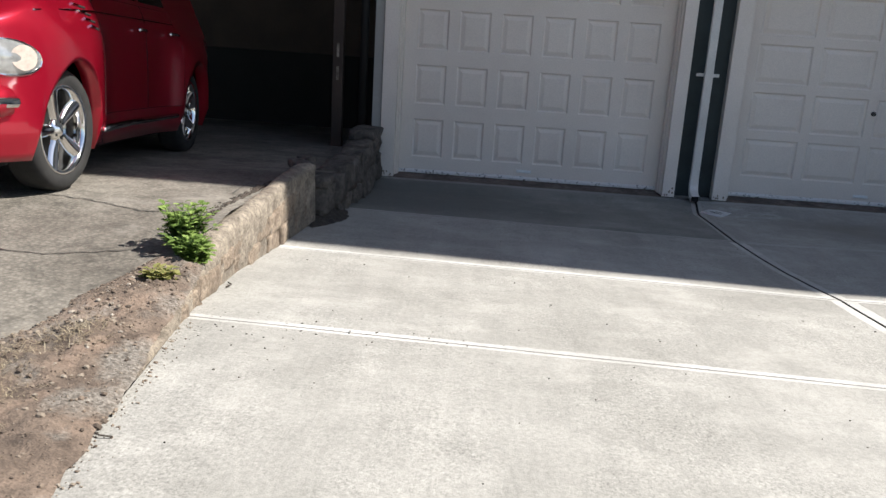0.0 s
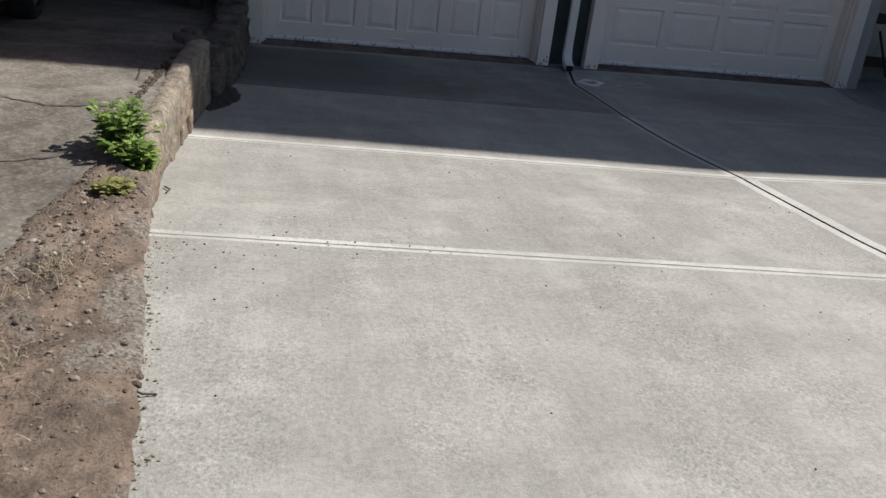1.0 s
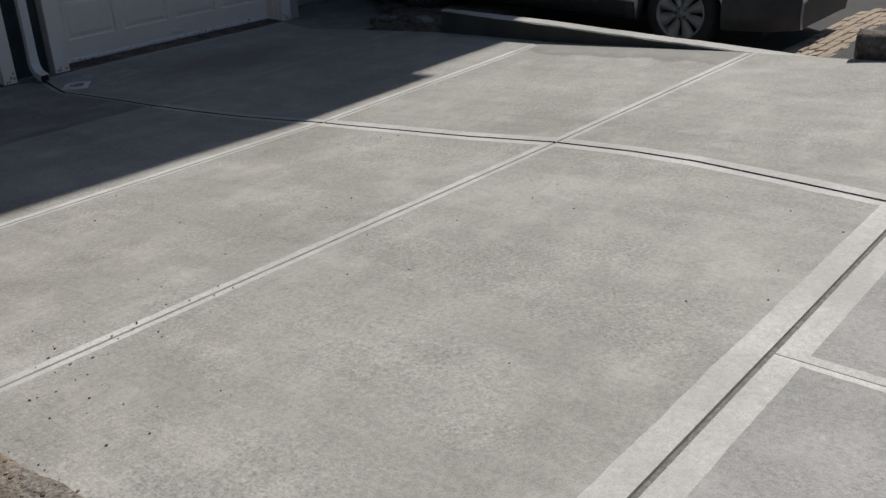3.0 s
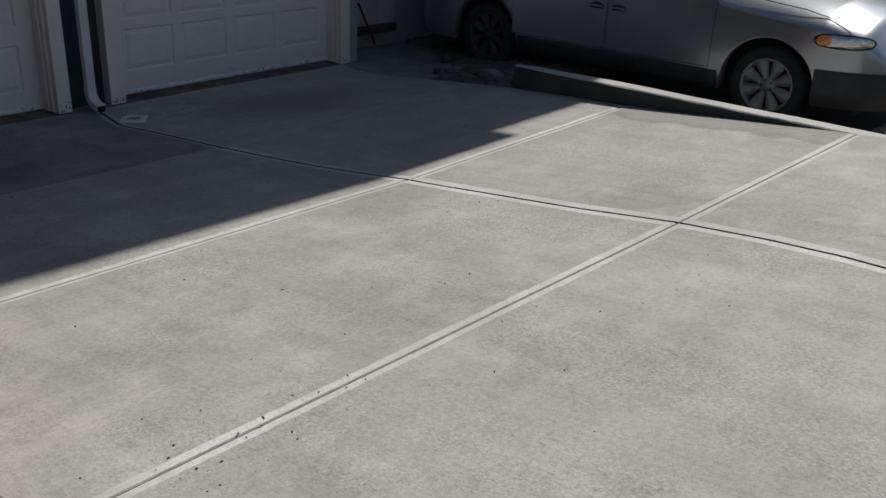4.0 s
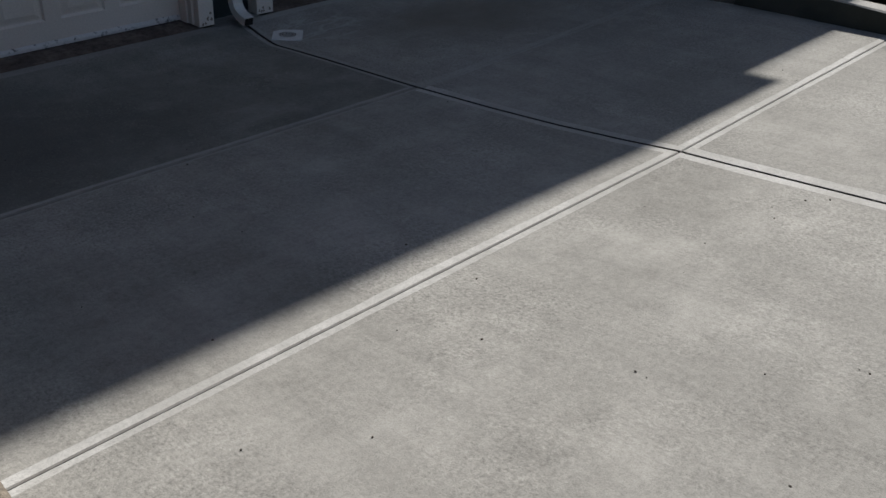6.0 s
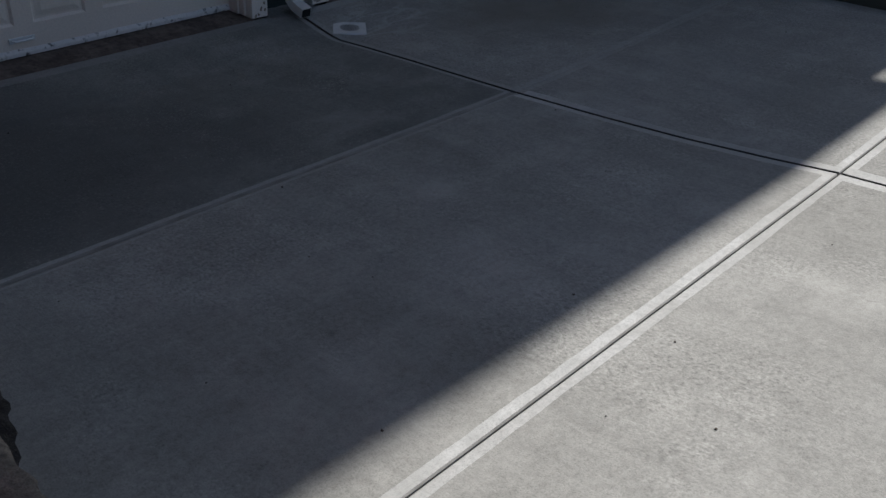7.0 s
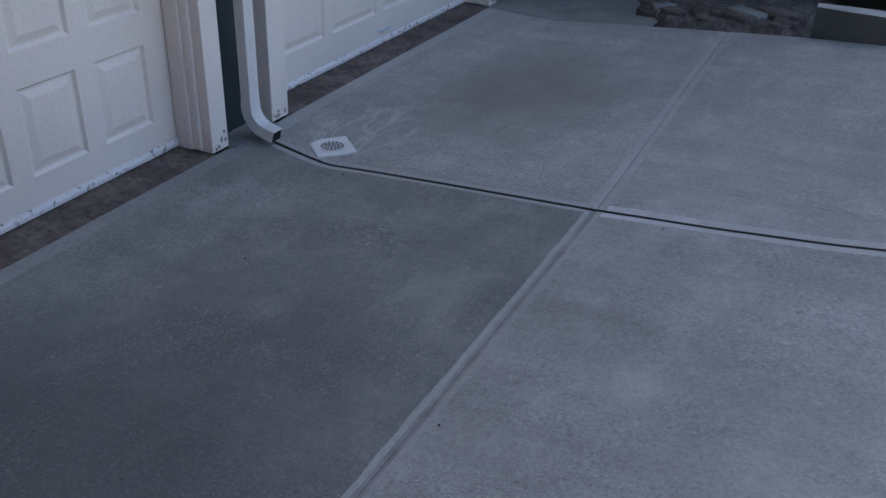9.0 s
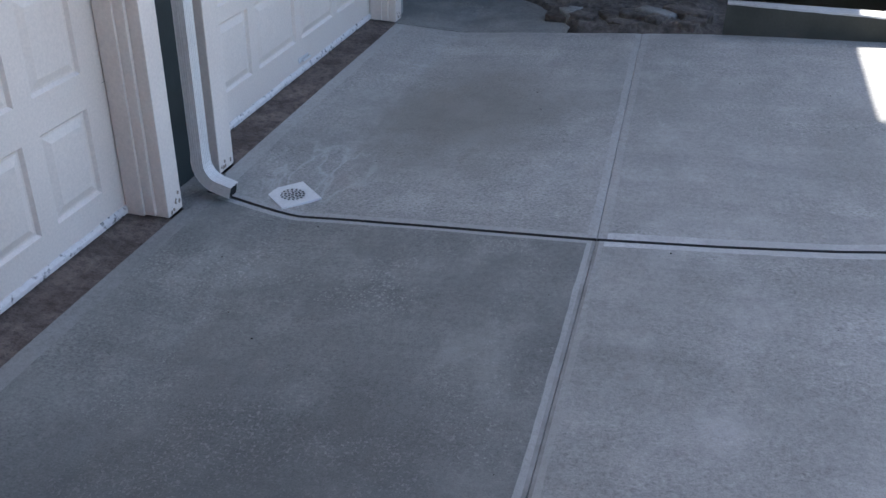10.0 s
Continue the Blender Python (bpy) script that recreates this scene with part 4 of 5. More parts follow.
class CarShape:
    """A car's skin: half-widths and heights along its length; y runs back from the front axle, z up from the road."""

    def __init__(self, ys, shoulder, crown, half, nose, base, wheel_r, arch, sill, bulge, sharp, flare=0.5):
        self.flare = flare
        self.ys, self.shoulder, self.crown, self.half, self.nose = ys, shoulder, crown, half, nose
        self.base, self.wheel_r, self.arch, self.sill, self.bulge, self.sharp = base, wheel_r, arch, sill, bulge, sharp

    def at(self, y, table):
        return float(np.interp(y, self.ys, table))

    def low(self, y):
        z = self.sill
        for c in (0.0, self.base):
            d = abs(y - c)
            if d < self.arch:
                z = max(z, self.wheel_r + math.sqrt(self.arch**2 - d * d))
        return z

    def side(self, y, z):
        w = self.half
        for c in (0.0, self.base):
            w += self.bulge * math.exp(-abs((y - c) / self.flare) ** 3.4) * (1 / (1 + math.exp((z - self.sharp) * 22)))
        if y < self.nose[0]:
            t = min(1.0, (self.nose[0] - y) / (self.nose[0] - self.nose[1]))
            w *= math.sqrt(max(0.02, 1 - t**2.6 * 0.93))
        end = self.ys[-1]
        if y > end - 0.35:
            w -= 0.22 * ((y - end + 0.35) / 0.35) ** 2
        if z > 0.62:
            w -= 0.10 * (z - 0.62) ** 1.6
        if z > 0.98:
            w -= 0.30 * (z - 0.98)
        if z < 0.35:
            w -= 0.35 * (0.35 - z)
        return w

    def shell(self, glass_at, mats, extra=None):
        ys = []
        a = self.ys[0]
        while a < self.ys[-1]:
            ys.append(a)
            near = min(abs(abs(a - c) - self.arch) for c in (0.0, self.base))
            a += 0.015 if near < 0.07 else (0.03 if a < 0.9 or near < 0.4 else 0.07)
        ys.append(self.ys[-1])
        n, m = 16, 9
        bm = bmesh.new()
        rows = []
        for y in ys:
            lo, sh, cr = self.low(y), self.at(y, self.shoulder), self.at(y, self.crown)
            lo = min(lo, sh - 0.02)
            half = [(self.side(y, lo) - 0.10, lo + 0.01)]
            for k in range(n + 1):
                z = lo + (sh - lo) * k / n
                half.append((self.side(y, z), z))
            ws = self.side(y, sh)
            for k in range(1, m + 1):
                a = math.pi / 2 * k / m
                half.append((ws * math.cos(a) ** 0.9 if k < m else 0.0, sh + (cr - sh) * math.sin(a) ** 1.2))
            right = [bm.verts.new((x, y, z)) for x, z in half]
            left = [bm.verts.new((-x, y, z)) for x, z in half[:-1]]
            rows.append((right, left + [right[-1]]))
        for i in range(len(ys) - 1):
            for s in (0, 1):
                p, q = rows[i][s], rows[i + 1][s]
                for k in range(len(p) - 1):
                    vs = (p[k], q[k], q[k + 1], p[k + 1])
                    f = bm.faces.new(vs)
                    f.smooth = True
                    c = sum((v.co for v in vs), Vector()) / 4
                    f.material_index = glass_at(c.y, c.z, k > n)
        for right, left in (rows[0], rows[-1]):
            f = bm.faces.new(right + left[-2::-1])
            f.material_index = 2 if len(mats) > 2 else 0
        return bm

    def patch(self, y0, y1, z0, z1, side, proud=0.004, ny=14, nz=10, slant=0.0):
        """A skin panel, a little proud, with its rim turned in; slant leans its upright edges."""
        def f(v, u):
            y = y0 + (y1 - y0) * min(max(u, 0), 1)
            z = z0 + (z1 - z0) * min(max(v, 0), 1)
            y += slant * (z - z0)
            out = proud if 0 <= v <= 1 and 0 <= u <= 1 else -0.004
            return (side * (self.side(y, z) + out), y, z)
        us = [-1] + [k / ny for k in range(ny + 1)] + [2]
        vs = [-1] + [k / nz for k in range(nz + 1)] + [2]
        bm = grid(f, vs, us, mat=lambda i, j: 1 if i in (0, nz + 1) or j in (0, ny + 1) else 0)
        for fc in bm.faces:
            fc.smooth = fc.material_index == 0
        return bm

    def sheet(self, y0, y1, z0, z1, side, proud=0.002, ny=18, nz=10, slant=0.0):
        """A skin panel that lies on the body, with no rim."""
        def f(z, y):
            return (side * (self.side(y + slant * (z - z0), z) + proud), y + slant * (z - z0), z)
        bm = grid(f, [z0 + (z1 - z0) * k / nz for k in range(nz + 1)], [y0 + (y1 - y0) * k / ny for k in range(ny + 1)])
        for fc in bm.faces:
            fc.smooth = True
        return bm

    def outline(self, y0, y1, z0, z1, side, r=0.0026, slant=0.0):
        pts = [(y0, z0 + (z1 - z0) * k / 8) for k in range(9)] + [(y0 + (y1 - y0) * k / 8, z1) for k in range(1, 9)]
        pts += [(y1, z1 - (z1 - z0) * k / 8) for k in range(1, 9)] + [(y1 - (y1 - y0) * k / 8, z0) for k in range(1, 9)]
        return self.strip([(y + slant * (z - z0), z) for y, z in pts], side, r, 0.0005)

    def strip(self, pts, side, r, proud=0.0):
        return tube([(side * (self.side(y, z) + proud), y, z) for y, z in pts], r, 8)


def wheel(parent, x, y, r, rim_r, width, spokes, side, mats, label, dish=0.03, steer=0.0, fat=(0.030, 0.046)):
    """A tyre and rim that faces out along side * x."""
    hub = new("wheel")
    hub.parent = parent
    hub.matrix_local = pose(x, y, r, 0, 0, steer) @ Matrix.Diagonal((side, 1, 1, 1))
    hub["label"] = label
    h = width / 2
    prof = [(rim_r, -h + 0.01), (rim_r + 0.02, -h), (r - 0.03, -h - 0.004), (r - 0.006, -h + 0.02), (r, -h + 0.04), (r, h - 0.04), (r - 0.006, h - 0.02), (r - 0.03, h + 0.004), (rim_r + 0.02, h), (rim_r, h - 0.01)]
    bm = lathe(prof, 56)
    ob = part("tyre", bm, M_RUBBER, hub, smooth=True)
    bm = lathe([(rim_r - 0.03, -h + 0.02), (rim_r - 0.02, h - 0.03), (rim_r - 0.012, h - 0.008), (rim_r + 0.004, h - 0.002), (rim_r + 0.006, h - 0.012), (rim_r, h - 0.02)], 56)
    part("rim", bm, mats, hub, smooth=True)
    bm = lathe([(0.0, -0.03), (rim_r - 0.02, -0.03)], 32)
    part("brake_back", bm, M_SEAM, hub)
    bm = lathe([(0.0, h - dish + 0.014), (0.028, h - dish + 0.012), (0.034, h - dish), (0.07, h - dish - 0.004), (0.075, h - dish - 0.03)], 32)
    part("hub_cap", bm, mats, hub, smooth=True)
    for k in range(spokes):
        a = 2 * math.pi * (k + 0.5) / spokes
        wi, wo = fat
        def f(t, u):
            rr = 0.055 + (rim_r - 0.012 - 0.055) * t
            w = (wi + (wo - wi) * t) * (1 + 0.15 * math.sin(math.pi * t))
            edge = abs(u) ** 3
            xx = h - dish + (dish - 0.012) * t**2 - 0.028 * edge
            return (xx, rr * math.cos(a) - u * w * math.sin(a), rr * math.sin(a) + u * w * math.cos(a))
        part("spoke", grid(f, span(0, 1, 0.125), [-1, -0.85, -0.5, 0, 0.5, 0.85, 1]), mats, hub, smooth=True)
    for k in range(5):
        a = 2 * math.pi * k / 5
        bm = tube([(h - dish - 0.012, 0.048 * math.cos(a), 0.048 * math.sin(a)), (h - dish + 0.002, 0.048 * math.cos(a), 0.048 * math.sin(a))], 0.009, 6)
        part("wheel_nut", bm, M_SEAM, hub)
    return hub


def red_car():
    f0, r0 = Vector((-2.10, 5.29, 0.185)), Vector((-2.30, 7.90, -0.07))
    back = (r0 - f0).normalized()
    out = back.cross(Vector((0, 0, 1))).normalized()
    up = out.cross(back)
    m = Matrix((out, back, up)).transposed().to_4x4()
    m.translation = f0 - out * 0.785
    car = thing("car", m, "glossy red retro hatchback with chrome wheels parked on old paving", "car")
    ys = (-0.86, -0.80, -0.62, -0.30, 0.15, 0.62, 0.85, 1.45, 2.2, 3.0, 3.40, 3.52)
    sh = (0.48, 0.66, 0.86, 0.98, 1.05, 1.08, 1.12, 1.42, 1.46, 1.42, 1.25, 0.8)
    cr = (0.50, 0.72, 0.98, 1.10, 1.16, 1.20, 1.26, 1.58, 1.64, 1.60, 1.40, 0.85)
    s = CarShape(ys, sh, cr, 0.775, (-0.05, -0.95), 2.62, 0.335, 0.385, 0.20, 0.105, 0.93, 0.56)

    def region(y, z, top):
        return 1 if top and 0.9 < y < 1.4 else 0
    part("body", s.shell(region, (M_RED, M_GLASS, M_PLASTIC)), (M_RED, M_GLASS, M_PLASTIC), car)
    part("underbody", box(-0.60, 0.60, -0.6, 3.3, 0.16, 0.70), M_SEAM, car)
    for sd in (1, -1):
        for y0, y1 in ((0.56, 1.52), (1.535, 2.22)):
            d = part("door", s.sheet(y0, y1, 0.40, 1.10, sd), M_RED, car, "glossy red door")
            part("shut_line", s.outline(y0, y1, 0.40, 1.10, sd), M_SEAM, d)
            part("side_window", s.sheet(y0 + (0.30 if y0 < 1 else 0.03), y1 - 0.03, 1.13, 1.36, sd, 0.003), M_GLASS, d, "dark side window")
            yh = y1 - 0.13
            bm = s.strip([(yh - 0.09, 0.93), (yh - 0.05, 0.935), (yh + 0.05, 0.935), (yh + 0.08, 0.93)], sd, 0.012, 0.026)
            part("handle", bm, M_CHROME, d, "chrome door handle", smooth=True)
        part("sill_moulding", s.strip([(0.50, 0.305), (0.56, 0.315), (1.2, 0.32), (2.1, 0.325)], sd, [0.006, 0.024, 0.024, 0.02], 0.012), M_CHROME, car, "chrome sill moulding", smooth=True)
        part("pinstripe", s.strip([(-0.35, 0.955), (0.1, 0.985), (0.5, 1.0), (2.2, 1.01)], sd, 0.005, 0.006), M_CHROME, car, "thin chrome pinstripe")
        for k in range(4):
            z = 1.02 - 0.038 * k
            y = 0.22 + 0.03 * k
            part("vent_louvre", s.strip([(y, z), (y + 0.16, z - 0.008)], sd, 0.0075, 0.002), M_SEAM, car, "dark fender louvre")
            part("vent_bead", s.strip([(y - 0.03, z + 0.004), (y + 0.05, z + 0.0)], sd, 0.008, 0.007), M_CHROME, car, "chrome louvre bead")
        # headlamp: an oval eye let into the fender
        def eye(u, v):
            a = 2 * math.pi * u
            y = -0.56 + 0.165 * v * math.cos(a) - 0.02 * v * math.sin(a)
            z = 0.715 + 0.085 * v * math.sin(a)
            return (sd * (s.side(y, z) + 0.006 + 0.025 * (1 - v * v)), y, z)
        lampbody = part("headlight", grid(eye, span(0, 1, 0.04), [0.02, 0.3, 0.6, 0.85, 1.0]), M_LAMP, car, "clear oval headlight", smooth=True)
        part("lamp_rim", tube([eye(k / 40, 1.02) for k in range(41)], 0.007, 6), M_CHROME, lampbody, "chrome lamp rim")
        def amber(u, v):
            a = 2 * math.pi * u
            y = -0.50 + 0.062 * v * math.cos(a)
            z = 0.715 + 0.062 * v * math.sin(a)
            return (sd * (s.side(y, z) + 0.029), y, z)
        part("turn_lens", grid(amber, span(0, 1, 0.05), [0.02, 0.5, 1.0]), M_PEACH, lampbody, "pale peach turn lens", smooth=True)
        # mirror on the door
        bm = bmesh.new()
        bmesh.ops.create_uvsphere(bm, u_segments=20, v_segments=12, radius=0.1)
        for v in bm.verts:
            v.co = Vector((sd * (0.88 + v.co.x * 0.8), 0.70 + v.co.y * 0.6, 1.20 + v.co.z * 0.75))
        part("mirror", bm, M_RED, car, smooth=True)
    for sd in (1, -1):
        part("bumper", s.strip([(-0.50, 0.50), (-0.53, 0.50), (-0.58, 0.50), (-0.66, 0.50), (-0.74, 0.50), (-0.82, 0.50)], sd, [0.02, 0.075, 0.092, 0.095, 0.095, 0.095], -0.03), M_RED, car, "red bumper shell", smooth=True)
        part("bumper_strip", s.strip([(-0.545, 0.50), (-0.56, 0.50), (-0.66, 0.50), (-0.74, 0.50), (-0.82, 0.50)], sd, [0.01, 0.03, 0.034, 0.034, 0.034], 0.048), M_CHROME, car, "chrome bumper insert", smooth=True)
    part("grille", box(-0.45, 0.45, -0.885, -0.86, 0.36, 0.64, 0.01), M_PLASTIC, car, "dark grille")
    for sd in (1, -1):
        for y in (0.0, 2.62):
            wheel(car, sd * 0.695, y, 0.335, 0.24, 0.19, 5, sd, M_CHROME, "low tyre on a five-spoke chrome wheel", steer=-7 if y == 0.0 else 0)


def silver_van():
    van = thing("minivan", pose(7.02, 5.04, -0.415), "silver minivan parked behind the curb, its near flank in shade", "minivan")
    ys = (-0.98, -0.90, -0.72, -0.40, 0.10, 0.50, 0.95, 1.40, 2.5, 3.7, 4.02, 4.12)
    sh = (0.46, 0.61, 0.775, 0.85, 0.885, 0.93, 1.33, 1.58, 1.64, 1.60, 1.45, 0.9)
    cr = (0.52, 0.74, 0.95, 1.06, 1.13, 1.18, 1.55, 1.72, 1.78, 1.74, 1.60, 1.0)
    s = CarShape(ys, sh, cr, 0.955, (-0.15, -1.12), 3.06, 0.335, 0.41, 0.24, 0.012, 0.8)

    def region(y, z, top):
        return 1 if (y > 0.42 and 1.06 < z < (1.52 if not top else 1.66)) else 0
    part("body", s.shell(region, (M_SILVER, M_GLASS, M_PLASTIC)), (M_SILVER, M_GLASS, M_PLASTIC), van)
    part("underbody", box(-0.72, 0.72, -0.7, 4.0, 0.17, 0.72), M_SEAM, van)
    for sd in (1, -1):
        for y0, y1, yh in ((0.53, 1.60, 1.50), (1.615, 2.70, 1.74)):
            d = part("door", s.sheet(y0, y1, 0.42, 1.05, sd), M_SILVER, van, "silver side door")
            part("shut_line", s.outline(y0, y1, 0.42, 1.05, sd), M_SEAM, d)
            cup = lambda u, v: (sd * (s.side(yh, 0.80) + 0.003), yh - 0.01 + 0.08 * v * math.cos(2 * math.pi * u), 0.80 + 0.038 * v * math.sin(2 * math.pi * u))
            part("handle_cup", grid(cup, span(0, 1, 0.04), [0.02, 1.0]), M_PLASTIC, d, "dark handle recess")
            part("handle", s.strip([(yh - 0.08, 0.80), (yh - 0.04, 0.805), (yh + 0.04, 0.805), (yh + 0.07, 0.80)], sd, 0.010, 0.014), M_SILVER, d, smooth=True)
        def lens(u, v, cy=-0.57, hy=0.21, hz=0.052, out=0.008):
            a = 2 * math.pi * u
            c, q = math.cos(a), math.sin(a)
            y, z = cy + hy * v * math.copysign(abs(c) ** 0.75, c), 0.787 + hz * v * math.copysign(abs(q) ** 0.75, q)
            return (sd * (s.side(y, z) + out + 0.012 * (1 - v * v)), y, z)
        lampbody = part("headlight", grid(lens, span(0, 1, 0.03), [0.02, 0.3, 0.6, 0.85, 1.0]), M_LAMPBACK, van, "clear headlight", smooth=True)
        part("lamp_rim", tube([lens(k / 40, 1.03) for k in range(41)], 0.007, 6), M_SEAM, lampbody)
        amber = lambda u, v: lens(u, v, -0.435, 0.058, 0.040, 0.016)
        part("turn_lens", grid(amber, span(0, 1, 0.05), [0.02, 0.5, 1.0]), M_AMBER, lampbody, "amber turn lens", smooth=True)
        # lower bumper in dark grey, with its shade put into the colour
        part("bumper", s.sheet(-0.97, -0.40, 0.24, 0.55, sd, 0.012), M_PLASTIC, van, "grey bumper corner darkened for shade")
        # dark strip paints the shade low on the silver flank
        part("sill_shade", s.patch(0.44, 2.62, 0.245, 0.40, sd, 0.012, 20, 4), (M_PLASTIC, M_SEAM), van, "dark strip painted as shade on the sill")
        bm = box(-0.07, 0.07, -0.06, 0.05, 0, 0.13, 0.02)
        for v in bm.verts:
            v.co += Vector((sd * 1.04, 0.72, 1.04))
        part("mirror", bm, M_PLASTIC, van)
    # hood shut lines and creases
    for sd in (1, -1):
        part("hood_seam", tube([(sd * 0.80, -0.60, 0.905), (sd * 0.83, -0.2, 0.995), (sd * 0.84, 0.3, 1.045)], 0.004, 6), M_SEAM, van)
    # rear wheels are dark plastic: their deep shade is put into the colour
    for sd in (1, -1):
        for y in (0.0, 3.06):
            wheel(van, sd * 0.82, y, 0.335, 0.228, 0.195, 8, sd, M_ALLOY if y == 0.0 else M_PLASTIC, "tyre on an eight-spoke alloy wheel" if y == 0.0 else "tyre on a wheel darkened for deep shade", dish=0.02, fat=(0.022, 0.06))


red_car()
silver_van()


# ---------------------------------------------------------------- dirt, weeds, litter
def dirt_strip():
    rng = random.Random(11)

    def f(u, y):
        x0 = wall_x(y) + 0.03 + 0.02 * fuzz(y * 2.7, 1) + 0.022 * fuzz(y * 7, 4) + 0.008 * fuzz(y * 27, 7)
        x1 = wall_x(y) - float(np.interp(y, (1.6, 2.6, 3.6, 4.4), (0.85, 0.70, 0.42, 0.2))) + 0.12 * fuzz(y * 1.9, 6)
        x = x0 + (x1 - x0) * u
        z = max(left_z(x, y), slab_z(x, y) if x > wall_x(y) - 0.02 else -9)
        hump = 0.036 * math.sin(math.pi * min(1, u * 1.02)) ** 0.6
        return (x, y, z - 0.003 + hump + (0.020 * fuzz(x * 6, y * 6, 2) + 0.014 * fuzz(x * 17, y * 17) + 0.008 * fuzz(x * 43, y * 43, 4)) * (0.3 + math.sin(math.pi * u)))
    ob = part("dirt_strip", grid(f, span(0, 1, 0.025), span(1.75, 4.25, 0.025)), M_DIRT, smooth=True)
    tagged(ob, "strip of dry brown dirt along the slab's edge", "dirt", kind="structure")
    return f


dirt_at = dirt_strip()


def pebble_mesh(bm, c, r, rng):
    b = bmesh.new()
    bmesh.ops.create_icosphere(b, subdivisions=1, radius=r)
    sq = (rng.uniform(0.7, 1.4), rng.uniform(0.7, 1.3), rng.uniform(0.45, 0.8))
    off = Vector((rng.random() * 50, 0, 0))
    vs = []
    for v in b.verts:
        p = Vector((v.co.x * sq[0], v.co.y * sq[1], v.co.z * sq[2])) * (1 + 0.35 * noise.noise(v.co / r * 0.9 + off))
        vs.append(bm.verts.new(p + Vector(c)))
    for fc in b.faces:
        bm.faces.new([vs[v.index] for v in fc.verts])
    b.free()


def island(name, stops, rough=0.9):
    m, nt, b = material(name, rough)
    g = nt.nodes.new("ShaderNodeNewGeometry")
    nt.links.new(ramp(nt, g.outputs["Random Per Island"], stops), b.inputs["Base Color"])
    return m


M_PEBBLE = island("mixed pebbles", [(0.0, (0.06, 0.045, 0.034)), (0.5, (0.18, 0.135, 0.10)), (0.95, (0.24, 0.20, 0.155)), (1.0, (0.34, 0.30, 0.25))])
M_DRYGRASS = island("dry grass", [(0.0, (0.12, 0.09, 0.06)), (0.6, (0.27, 0.215, 0.14)), (1.0, (0.42, 0.36, 0.25))])
M_CRUMB = island("dark crumbs", [(0.0, (0.03, 0.025, 0.02)), (1.0, (0.09, 0.07, 0.055))])


def leaf_material(name, a, b_):
    m, nt, b = material(name, 0.5)
    g = nt.nodes.new("ShaderNodeNewGeometry")
    col = ramp(nt, g.outputs["Random Per Island"], [(0.0, a), (1.0, b_)])
    nt.links.new(col, b.inputs["Base Color"])
    b.inputs["Subsurface Weight"].default_value = 0.0
    t = nt.nodes.new("ShaderNodeBsdfTranslucent")
    nt.links.new(col, t.inputs["Color"])
    mx = nt.nodes.new("ShaderNodeMixShader")
    mx.inputs[0].default_value = 0.35
    out = nt.nodes["Material Output"]
    nt.links.new(b.outputs[0], mx.inputs[1])
    nt.links.new(t.outputs[0], mx.inputs[2])
    nt.links.new(mx.outputs[0], out.inputs["Surface"])
    return m


M_LEAF = leaf_material("weed leaf", (0.09, 0.155, 0.03), (0.31, 0.42, 0.12))
M_LEAF_DRY = leaf_material("yellowed weed leaf", (0.16, 0.17, 0.05), (0.40, 0.38, 0.15))
M_STEM = surface("weed stem", (0.12, 0.2, 0.04), (0.2, 0.28, 0.08), 20)


